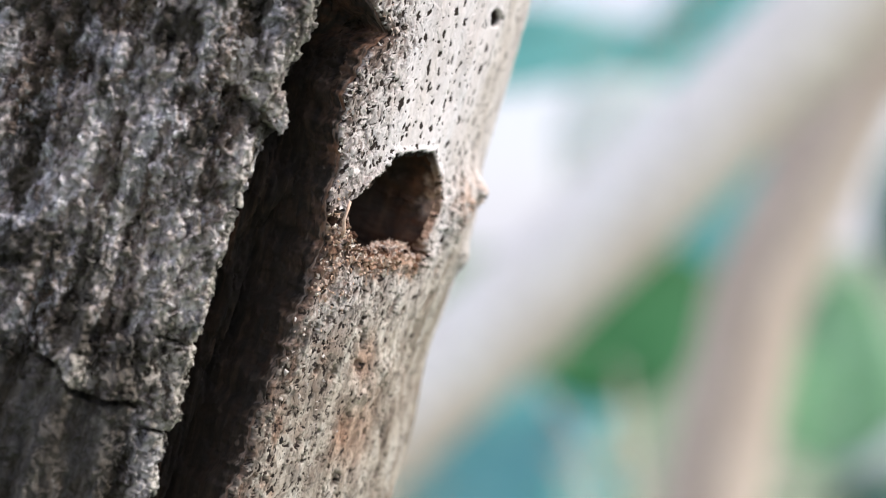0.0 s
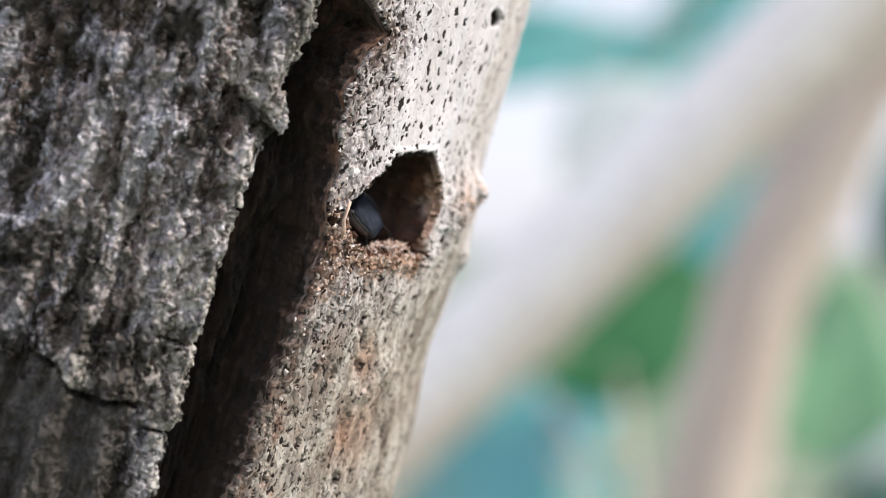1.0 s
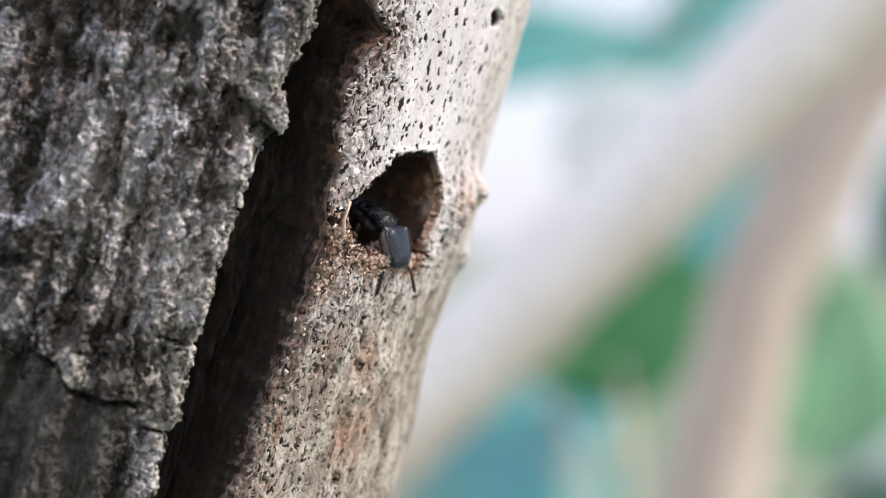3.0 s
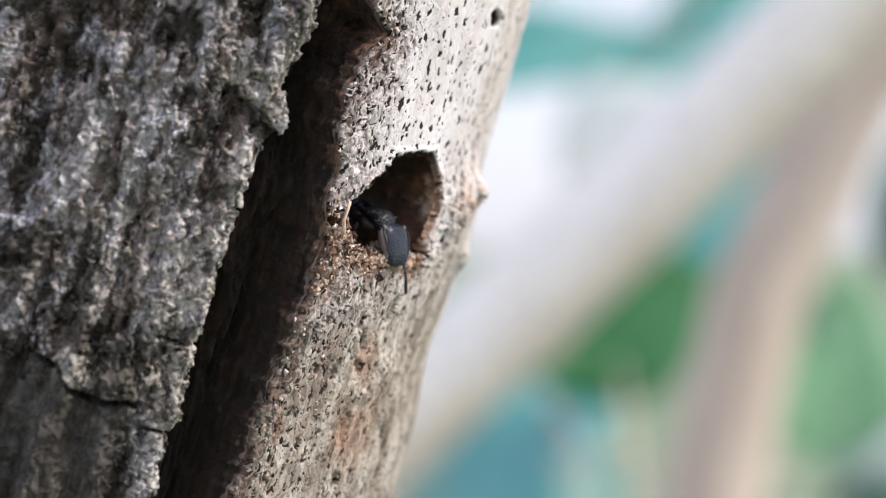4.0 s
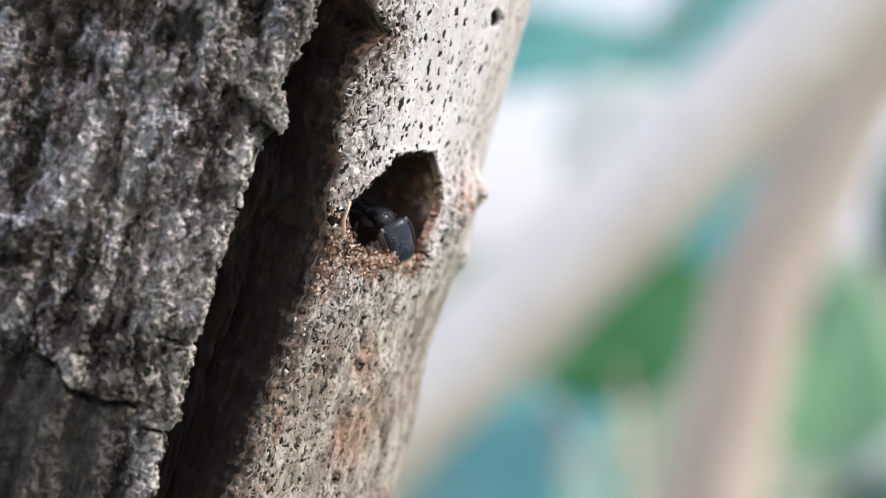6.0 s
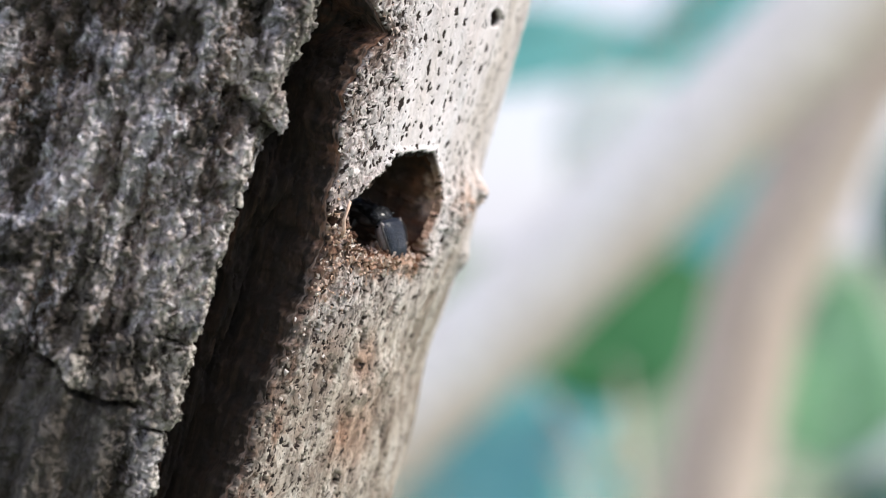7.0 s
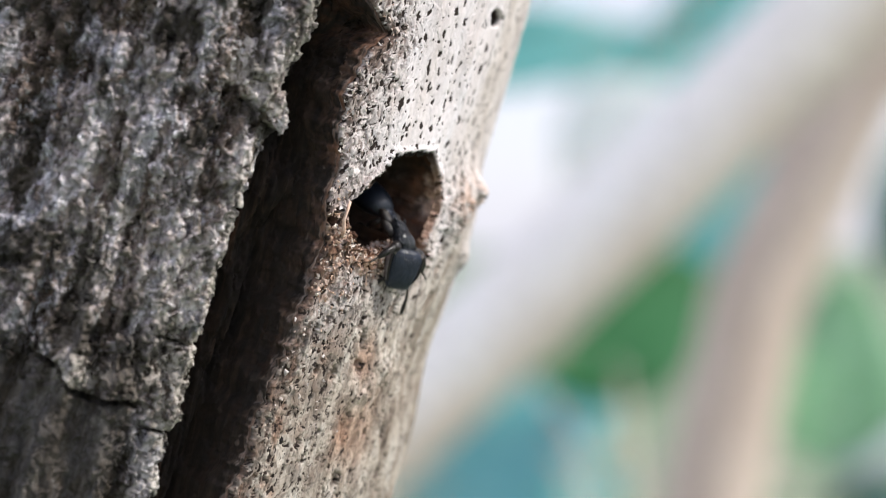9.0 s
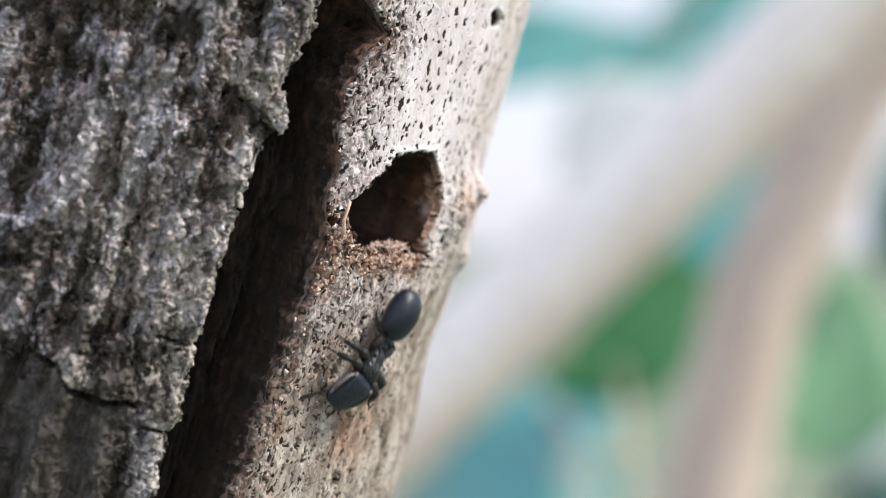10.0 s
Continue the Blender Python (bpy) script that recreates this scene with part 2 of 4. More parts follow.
def sheet(name, pts, material, parent=None, label="", wrap=False, attrs=None, keep=None):
    """A grid of points (rows, columns, 3) as one smooth mesh; wrap joins the last column to the first."""
    r, c = pts.shape[:2]
    idx = np.arange(r * c).reshape(r, c)
    if wrap:
        idx = np.concatenate([idx, idx[:, :1]], axis=1)
    quads = np.stack([idx[:-1, :-1], idx[:-1, 1:], idx[1:, 1:], idx[1:, :-1]], -1).reshape(-1, 4)
    if keep is not None:
        quads = quads[keep.reshape(-1)[quads].any(axis=1)]
    me = bpy.data.meshes.new(name)
    me.vertices.add(r * c)
    me.vertices.foreach_set("co", pts.reshape(-1).astype(np.float32))
    n = len(quads)
    me.loops.add(n * 4)
    me.loops.foreach_set("vertex_index", quads.reshape(-1).astype(np.int32))
    me.polygons.add(n)
    me.polygons.foreach_set("loop_start", np.arange(0, n * 4, 4, dtype=np.int32))
    me.polygons.foreach_set("use_smooth", np.ones(n, dtype=bool))
    me.update(calc_edges=True)
    for k, v in (attrs or {}).items():
        a = me.attributes.new(k, "FLOAT", "POINT")
        a.data.foreach_set("value", np.clip(v, 0, 1).reshape(-1).astype(np.float32))
    me.materials.append(material)
    ob = new(name, me)
    if parent:
        ob.parent = parent
    return tagged(ob, label)


def smooth(a, b, x):
    t = np.clip((x - a) / (b - a), 0, 1)
    return t * t * (3 - 2 * t)


def scatter(ix, iy, k):
    """A repeatable random number in 0..1 for each lattice cell."""
    h = (ix * 374761393 + iy * 668265263 + k * 974634777) & 0x7FFFFFFF
    h = ((h ^ (h >> 13)) * 1274126177) & 0x7FFFFFFF
    h = ((h ^ (h >> 16)) * 1103515245) & 0x7FFFFFFF
    return ((h ^ (h >> 15)) & 0xFFFFFF) / float(0xFFFFFF)


def ripple(x, y, k=0):
    """Gradient noise, about -1..1."""
    ix, iy = np.floor(x).astype(np.int64), np.floor(y).astype(np.int64)
    fx, fy = x - ix, y - iy
    ux, uy = fx * fx * fx * (fx * (fx * 6 - 15) + 10), fy * fy * fy * (fy * (fy * 6 - 15) + 10)

    def corner(dx, dy):
        a = scatter(ix + dx, iy + dy, k) * 2 * np.pi
        return np.cos(a) * (fx - dx) + np.sin(a) * (fy - dy)

    lo = corner(0, 0) * (1 - ux) + corner(1, 0) * ux
    hi = corner(0, 1) * (1 - ux) + corner(1, 1) * ux
    return (lo * (1 - uy) + hi * uy) * 1.5


def layered(x, y, octaves=4, gain=0.5, k=0):
    total, amp = 0.0, 1.0
    for i in range(octaves):
        total = total + amp * ripple(x * 2 ** i + 17.3 * i, y * 2 ** i - 9.1 * i, k + i)
        amp *= gain
    return total


def pebbles(x, y, k=0):
    """Distance to the nearest scattered point, its random number, and the distance to the second nearest."""
    ix, iy = np.floor(x).astype(np.int64), np.floor(y).astype(np.int64)
    best = np.full(x.shape, 9.0)
    second = np.full(x.shape, 9.0)
    tag = np.zeros(x.shape)
    for dx in (-1, 0, 1):
        for dy in (-1, 0, 1):
            cx, cy = ix + dx, iy + dy
            d = np.hypot(cx + scatter(cx, cy, k) - x, cy + scatter(cx, cy, k + 5) - y)
            near = d < best
            second = np.where(near, best, np.minimum(second, d))
            tag = np.where(near, scatter(cx, cy, k + 9), tag)
            best = np.where(near, d, best)
    return best, tag, second


def spaced(lo, hi, step, far_lo, far_hi, grow=1.25):
    """Even steps from lo to hi, then growing ones out to far_lo and far_hi."""
    mid = list(np.arange(lo, hi + step / 2, step))
    out, d = [mid[-1]], step
    while out[-1] < far_hi:
        d *= grow
        out.append(min(far_hi, out[-1] + d))
    inn, d = [mid[0]], step
    while inn[-1] > far_lo:
        d *= grow
        inn.append(max(far_lo, inn[-1] - d))
    return np.array(inn[:0:-1] + mid + out[1:])


def tube(points, radii, sides=10):
    """A bent, tapered, closed tube through points."""
    bm = bmesh.new()
    rings = []
    pts = [Vector(p) for p in points]
    ref = Vector((0.31, 0.22, 0.93))
    for i, p in enumerate(pts):
        way = (pts[min(i + 1, len(pts) - 1)] - pts[max(i - 1, 0)]).normalized()
        side = way.cross(ref).normalized()
        up = side.cross(way)
        rings.append([bm.verts.new(p + (side * math.cos(a) + up * math.sin(a)) * radii[i]) for a in [2 * math.pi * j / sides for j in range(sides)]])
    for a, b in zip(rings, rings[1:]):
        for j in range(sides):
            bm.faces.new((a[j], a[(j + 1) % sides], b[(j + 1) % sides], b[j]))
    bm.faces.new(rings[0][::-1])
    bm.faces.new(rings[-1])
    bmesh.ops.recalc_face_normals(bm, faces=bm.faces)
    return bm


# ---- ground ----
bm = bmesh.new()
bmesh.ops.create_grid(bm, x_segments=40, y_segments=40, size=2500)
for v in bm.verts:
    v.co = Vector((v.co.x, v.co.y, 0)) * min(1.0, 0.02 + (v.co.length / 2500) ** 2)
ground = part("ground", bm, MAT_GROUND)
tagged(ground, "grassy sage green and brown ground, far below", "ground", kind="structure")

# ---- the old leaning trunk: rotten core, pale wood with the nest hole, rough bark ----
trunk = new("tree_trunk")
trunk.matrix_world = Matrix.Translation(EYE) @ pose(0, 0, 0, 0, LEAN, 0) @ pose(-11.13 * MM, 74.7 * MM, 0)
tagged(trunk, "weathered leaning trunk with split grey bark and a nest hole", "tree trunk")


def on_trunk(u, s, r):
    """Points of the trunk from arc u and height s (mm, arc at the trunk's radius) and radius r."""
    th = u / TRUNK_R
    flare = 1 + np.maximum(-s - 12, 0) * 0.00045 - np.maximum(s - 12, 0) * 0.0003
    return np.stack([r * flare * np.sin(th), -r * flare * np.cos(th), s], -1) * MM


def bark_edge(s):
    """Where the bark ends along the split."""
    knots_s = [-30, -9.9, -8.15, -7.3, -6.15, -4.8, -2.8, -1.05, 0.3, 1.78, 2.35, 2.7, 3.75, 4.8, 5.65, 6.7, 30]
    knots_u = [4.3, 4.45, 4.38, 4.62, 4.64, 4.55, 4.55, 4.62, 4.60, 4.78, 5.22, 4.86, 4.82, 5.10, 5.26, 5.10, 5.2]
    e = np.interp(s, knots_s, knots_u) + 0.07
    return e + 0.10 * ripple(s / 0.5, s * 0 + 3.3, 31) + 0.045 * ripple(s / 0.2, s * 0 + 1.3, 32) + 0.018 * ripple(s / 0.09, s * 0, 33)


def strip_edge(s, plain=False):
    """Where the pale wood begins, on the other side of the split."""
    knots_s = [-30, -9.7, -8.1, -7.0, -5.8, -4.6, -3.65, -2.65, -1.7, -0.7, 0.2, 0.9, 1.7, 2.4, 3.3, 4.2, 5.1, 5.65, 6.25, 6.65, 7.1, 30]
    knots_u = [7.1, 7.15, 7.28, 7.30, 7.45, 7.60, 7.62, 7.80, 7.82, 7.88, 7.64, 7.50, 7.60, 7.28, 7.12, 7.02, 7.28, 7.55, 7.95, 7.40, 6.95, 7.0]
    e = np.interp(s, knots_s, knots_u) + 0.08 + 0.14 * ripple(s / 0.7, s * 0 + 7.7, 41)
    return e if plain else e + 0.13 * ripple(s / 0.33, s * 0, 42) + 0.05 * ripple(s / 0.13, s * 0, 43)


HOLE = [(8.45, 0.32), (8.51, 0.62), (9.01, 1.34), (9.54, 2.06), (9.75, 2.54), (10.42, 2.79), (11.50, 3.07), (12.11, 2.61), (12.57, 2.32), (13.12, 1.48), (12.94, 0.91),
        (12.68, 0.04), (12.99, -0.36), (12.60, -0.58), (11.91, -0.55), (11.28, -0.55), (10.76, -0.68), (10.40, -0.86), (9.88, -0.92), (9.44, -0.78), (9.01, -0.46), (8.72, -0.30)]


def hole_gap(u, s):
    """Signed distance to the rim of the nest hole, below 0 inside."""
    d = np.full(u.shape, 1e9)
    inside = np.zeros(u.shape, bool)
    for (x0, y0), (x1, y1) in zip(HOLE, HOLE[1:] + HOLE[:1]):
        ex, ey = x1 - x0, y1 - y0
        t = np.clip(((u - x0) * ex + (s - y0) * ey) / (ex * ex + ey * ey), 0, 1)
        d = np.minimum(d, np.hypot(u - x0 - t * ex, s - y0 - t * ey))
        with np.errstate(divide="ignore", invalid="ignore"):
            cross = ((y0 > s) != (y1 > s)) & (u < ex * (s - y0) / (ey if ey else 1e-9) + x0)
        inside ^= cross
    return np.where(inside, -d, d)


def blob(u, s, cu, cs, ru, rs):
    return np.exp(-(((u - cu) / ru) ** 2 + ((s - cs) / rs) ** 2))


def flakes(u, s, k, sharp=0.05):
    """Thin plates with crisp broken edges, about -0.5..0.5."""
    return smooth(-sharp, sharp, layered(u, s, 4, 0.6, k)) - 0.5


def dashes(u, s, cu, cs, k, share, size):
    """Short dark slits, one at most in each cell of cu by cs mm."""
    x, y = u / cu + 0.12 * ripple(u / 0.12, s / 0.12, k), s / cs + 0.12 * ripple(u / 0.12, s / 0.12, k + 1)
    ix, iy = np.floor(x).astype(np.int64), np.floor(y).astype(np.int64)
    out = np.zeros(u.shape)
    for dx in (-1, 0, 1):
        for dy in (-1, 0, 1):
            gx, gy = ix + dx, iy + dy
            r1, r2, r3 = scatter(gx, gy, k), scatter(gx, gy, k + 2), scatter(gx, gy, k + 3)
            px, py = (x - gx - r1) * cu, (y - gy - r2) * cs
            tilt = (r3 - 0.5) * 0.7 - 0.1
            a, b = px * np.cos(tilt) + py * np.sin(tilt), py * np.cos(tilt) - px * np.sin(tilt)
            big = size * (0.35 + 1.0 * scatter(gx, gy, k + 4) ** 2)
            d = np.hypot(a / big, b / (big * (1.2 + 1.8 * r1)))
            out = np.maximum(out, smooth(1.0, 0.55, d) * (scatter(gx, gy, k + 6) < share))
    return out


def pale_wood():
    s = spaced(-10.8, 9.6, 0.029, -1150.0, 900.0)
    base = spaced(7.55, 19.2, 0.029, 7.54, 49.2, 1.3)
    base = base[base >= 7.549]
    f = base - base[0]
    edge = strip_edge(s)
    uu = edge[:, None] + f[None, :] * ((49.2 - edge[:, None]) / (49.2 - base[0]))
    ss = np.repeat(s[:, None], len(f), 1)
    inner = uu - edge[:, None]
    near = smooth(30, 14, np.abs(ss))
    gap = hole_gap(uu + 0.11 * ripple(uu / 0.22, ss / 0.22, 3), ss + 0.12 * ripple(uu / 0.3, ss / 0.3, 4)) + 0.06 * ripple(uu / 0.1, ss / 0.1, 5)
    # smooth above the hole, crumbling along the split and below the hole
    plain = smooth(8.6, 10.0, uu + 0.5 * layered(uu / 0.8, ss / 1.2, 3, 0.5, 70)) * smooth(1.0, 3.4, ss)
    lower = smooth(2.0, -2.0, ss)
    crumb = np.clip(0.30 + smooth(1.8, 0.1, inner) + 0.8 * blob(uu, ss, 9.4, -1.9, 1.8, 1.6), 0, 1.15) * (1 - 0.82 * plain)
    wu, ws = uu + 0.10 * layered(uu / 0.4, ss / 0.4, 2, 0.5, 75), ss + 0.14 * layered(uu / 0.4, ss / 0.4, 2, 0.5, 76)
    _, chip_a, _ = pebbles(wu / 0.30, ws / 0.44, 171)
    _, chip_b, _ = pebbles(wu / 0.13, ws / 0.21, 181)
    h = 0.08 * layered(uu / 1.6, ss / 4.0, 3, 0.5, 71) + 0.035 * layered(uu / 0.45, ss / 2.2, 3, 0.5, 72) * (0.5 + 0.5 * lower)
    h += 0.20 * crumb * (0.12 * flakes(wu / 0.60, ws / 1.3, 73, 0.025) + 0.32 * (chip_a - 0.5) + 0.16 * (chip_b - 0.5) + 0.03 * layered(uu / 0.5, ss / 0.9, 3, 0.6, 79))
    h += (1 - crumb) * 0.02 * flakes(wu / 0.35, ws / 1.6, 74) + 0.004 * layered(uu / 0.11, ss / 0.2, 2, 0.6, 80)
    cracks = smooth(0.085, 0.03, np.abs(layered(wu / 0.42, ws / 1.3, 3, 0.6, 83))) * np.clip(crumb * 1.1 + 0.25 * lower, 0, 1)
    h -= 0.05 * cracks
    # dark slits and dots sunk into the wood
    some = np.clip(0.75 + 0.9 * layered(uu / 1.4, ss / 2.6, 3, 0.5, 95), 0, 1)
    slits = np.maximum(dashes(uu, ss, 0.25, 0.34, 81, 0.55, 0.072) * (0.55 + 0.45 * some) * (1 - 0.5 * lower), dashes(uu, ss, 0.55, 0.80, 84, 0.40, 0.085) * (1 - 0.3 * lower))
    dots = smooth(0.46, 0.56, layered(wu / 0.15, ws / 0.28, 3, 0.65, 91)) * np.clip(some + 0.3 * (1 - plain), 0, 1)
    pits = dashes(uu, ss, 0.75, 0.95, 86, 0.45, 0.17) * (1 - plain) * (0.4 + 0.6 * lower)
    specks = np.maximum(slits, 0.85 * dots * (1 - 0.8 * plain))
    h -= 0.025 * specks + 0.13 * pits
    # far side: flatter, with a wart; a lump and an old scar lower down; a small round knot
    h -= 0.02 * smooth(12, 15, uu) * near + 0.33 * smooth(12, 15, uu) * smooth(1, 4, ss) + 0.34 * smooth(11.5, 15.5, uu) * np.exp(-((ss + 3.8) / 2.3) ** 2)
    wart = blob(uu, ss, 15.9, 2.35, 0.75, 0.55)
    h += 0.50 * wart + 0.30 * blob(uu, ss, 15.0, 1.3, 1.0, 0.9) + 0.30 * blob(uu, ss, 16.8, -0.1, 0.9, 0.6)
    h += (wart + blob(uu, ss, 14.4, 1.7, 0.9, 1.3)) * 0.22 * flakes(uu / 0.5, ss / 0.6, 88)
    rag = 1 + 0.7 * layered(uu / 0.45, ss / 0.6, 3, 0.6, 97)
    h += rag * (0.15 * blob(uu, ss, 12.5, -4.5, 0.9, 0.7) + 0.14 * blob(uu, ss, 11.5, -5.5, 0.7, 0.6) - 0.18 * blob(uu, ss, 11.1, -6.7, 0.22, 0.8) - 0.20 * blob(uu, ss, 10.95, -4.3, 0.16, 0.6))
    knot = smooth(0.36, 0.24, np.hypot((uu - 13.45) * 0.5, ss - 8.22) + 0.04 * ripple(uu / 0.2, ss / 0.2, 96))
    h -= 0.4 * knot
    # frayed lip of the hole
    lip = smooth(1.0, 0.0, gap)
    chew = lip * smooth(0.5, -0.5, ss)
    h += chew * (0.20 * flakes(uu / 0.24, ss / 0.26, 55) + 0.16 * layered(uu / 0.3, ss / 0.3, 3, 0.6, 57))
    h += 0.10 * smooth(0.35, 0.0, gap) * (1 - chew) - 0.10 * smooth(0.10, -0.02, gap) - 0.16 * smooth(0.0, -0.11, gap) ** 1.4
    chink = smooth(1.0, 0.6, np.hypot((uu - 8.12) / 0.25, (ss + 0.02) / 0.40))
    h -= 1.1 * chink
    h -= 0.30 * smooth(0.22, 0.0, inner) ** 2
    rust = 0.95 * smooth(1.0, 0.1, gap + 0.35 * layered(uu / 0.5, ss / 0.5, 3, 0.6, 121)) * smooth(0.5, -0.4, ss) * smooth(13.2, 12.0, uu + ss * 0.3)
    rust += 0.75 * blob(uu, ss, 15.2, 1.8, 1.1, 0.9) * (0.6 + flakes(uu / 0.6, ss / 0.6, 88)) + 0.85 * blob(uu, ss, 11.2, -6.9, 0.5, 1.0) + 0.8 * blob(uu, ss, 11.2, -4.3, 0.45, 0.8) + 0.7 * blob(uu, ss, 12.2, -6.8, 0.8, 1.5)
    rust += (0.75 - 0.6 * smooth(0.2, 1.2, ss) * smooth(5.2, 4.6, ss)) * smooth(0.7, 0.0, inner) * smooth(0.0, 0.3, layered(uu / 1.1, ss / 1.3, 3, 0.5, 122) + 0.05)
    rust += 0.9 * np.clip(layered(uu / 0.9, ss / 1.3, 4, 0.62, 123) - 0.12, 0, 1) * smooth(3.2, 0.5, inner) * smooth(2.5, -0.5, ss)
    rust += 0.9 * blob(uu, ss, 8.2, -1.1, 0.8, 1.1) * smooth(-0.25, 0.15, layered(wu / 0.3, ws / 0.35, 4, 0.65, 124))
    rust += 0.35 * smooth(8.0, 8.6, uu) * smooth(0.9, 0.2, gap) * smooth(13.0, 12.4, uu) * smooth(2.2, 1.2, ss)
    rust = np.maximum(rust * (0.3 + 0.7 * smooth(-0.06, 0.02, gap)), 0.85 * smooth(0.10, 0.0, gap) * smooth(11.4, 12.3, uu))
    grime_shade = np.clip(0.9 * layered(wu / 0.55, ws / 0.9, 4, 0.65, 131) - 0.18 + 0.5 * smooth(0.8, 0, inner) * (1 - 0.9 * smooth(0.2, 1.2, ss) * smooth(5.2, 4.6, ss)), 0, 1) * smooth(2.8, 0.3, inner) * 0.9 + 0.4 * blob(uu, ss, 8.1, -1.2, 0.7, 1.1) * smooth(0.0, 0.2, layered(wu / 0.22, ws / 0.26, 4, 0.65, 134))
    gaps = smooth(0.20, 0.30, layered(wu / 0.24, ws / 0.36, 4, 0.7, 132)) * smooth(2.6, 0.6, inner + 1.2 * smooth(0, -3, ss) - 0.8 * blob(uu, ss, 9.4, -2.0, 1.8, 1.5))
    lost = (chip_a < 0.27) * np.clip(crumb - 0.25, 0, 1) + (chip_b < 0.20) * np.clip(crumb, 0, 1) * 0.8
    grime_shade = np.maximum(grime_shade, 0.85 * np.clip(lost, 0, 1)) * (1 - 0.25 * smooth(0.2, 1.2, ss) * smooth(5.2, 4.6, ss))
    grime_shade = np.maximum(np.maximum(grime_shade, 0.6 * pits), np.maximum(0.85 * gaps * (1 - 0.5 * blob(uu, ss, 8.3, -0.6, 0.9, 1.4)), 0.35 * cracks))
    # hole rim and chink darkened too, their shade put into the colour
    rot_shade = np.maximum(smooth(0.05, -0.01, gap) * (1 - 0.5 * smooth(11.6, 12.5, uu)), chink * 0.6)
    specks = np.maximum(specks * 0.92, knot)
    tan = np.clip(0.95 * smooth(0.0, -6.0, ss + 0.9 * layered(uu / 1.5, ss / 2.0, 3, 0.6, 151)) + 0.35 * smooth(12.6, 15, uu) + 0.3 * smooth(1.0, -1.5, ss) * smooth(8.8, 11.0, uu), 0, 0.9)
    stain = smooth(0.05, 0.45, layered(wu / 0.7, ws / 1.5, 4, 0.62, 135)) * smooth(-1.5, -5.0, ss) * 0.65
    grime_shade = np.maximum(grime_shade, stain * (0.5 + 0.5 * crumb))
    grime_shade = np.maximum(grime_shade, 0.95 * blob(uu, ss, 7.95, -1.7, 0.62, 1.15) * smooth(-0.35, 0.05, layered(wu / 0.3, ws / 0.4, 4, 0.62, 136)))
    # lower split edge falls into shade; that dark is painted here
    grime_shade = np.maximum(grime_shade, 0.8 * smooth(0.75, 0.05, inner + 0.35 * layered(wu / 0.35, ws / 0.5, 4, 0.62, 137)) * smooth(0.0, -2.0, ss))
    tongue = blob(uu, ss, 8.15, 1.3, 0.8, 1.3)
    rust, grime_shade = rust * (1 - 0.7 * tongue), grime_shade * (1 - 0.4 * tongue)
    loose = (1 - 0.55 * tongue) * np.clip(crumb * 1.1 - 0.2 + 0.7 * lower, 0, 1) * (0.25 + 0.75 * smooth(12.5, 10.0, uu + 0.6 * layered(uu / 0.9, ss / 1.4, 3, 0.5, 161)))
    r = TRUNK_R + h
    skirt_u = np.stack([edge + 0.7, edge + 0.32, edge + 0.06], 1)
    skirt_r = np.stack([np.full(len(s), TRUNK_R - 3.0), np.full(len(s), TRUNK_R - 1.0), r[:, 0] - 0.25], 1)
    uu = np.concatenate([skirt_u, uu], 1)
    r = np.concatenate([skirt_r, r], 1)
    ss = np.concatenate([ss[:, :3], ss], 1)

    def pad(v):
        return np.concatenate([np.repeat(v[:, :1], 3, 1), v], 1)

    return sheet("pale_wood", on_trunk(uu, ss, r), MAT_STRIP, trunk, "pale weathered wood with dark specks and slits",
                 attrs={"specks": pad(specks), "rust": pad(rust), "grime_shade": pad(grime_shade), "rot_shade": pad(rot_shade), "tan": pad(tan), "loose": pad(loose), "plain": pad(plain)}, keep=pad(gap) > -0.12)


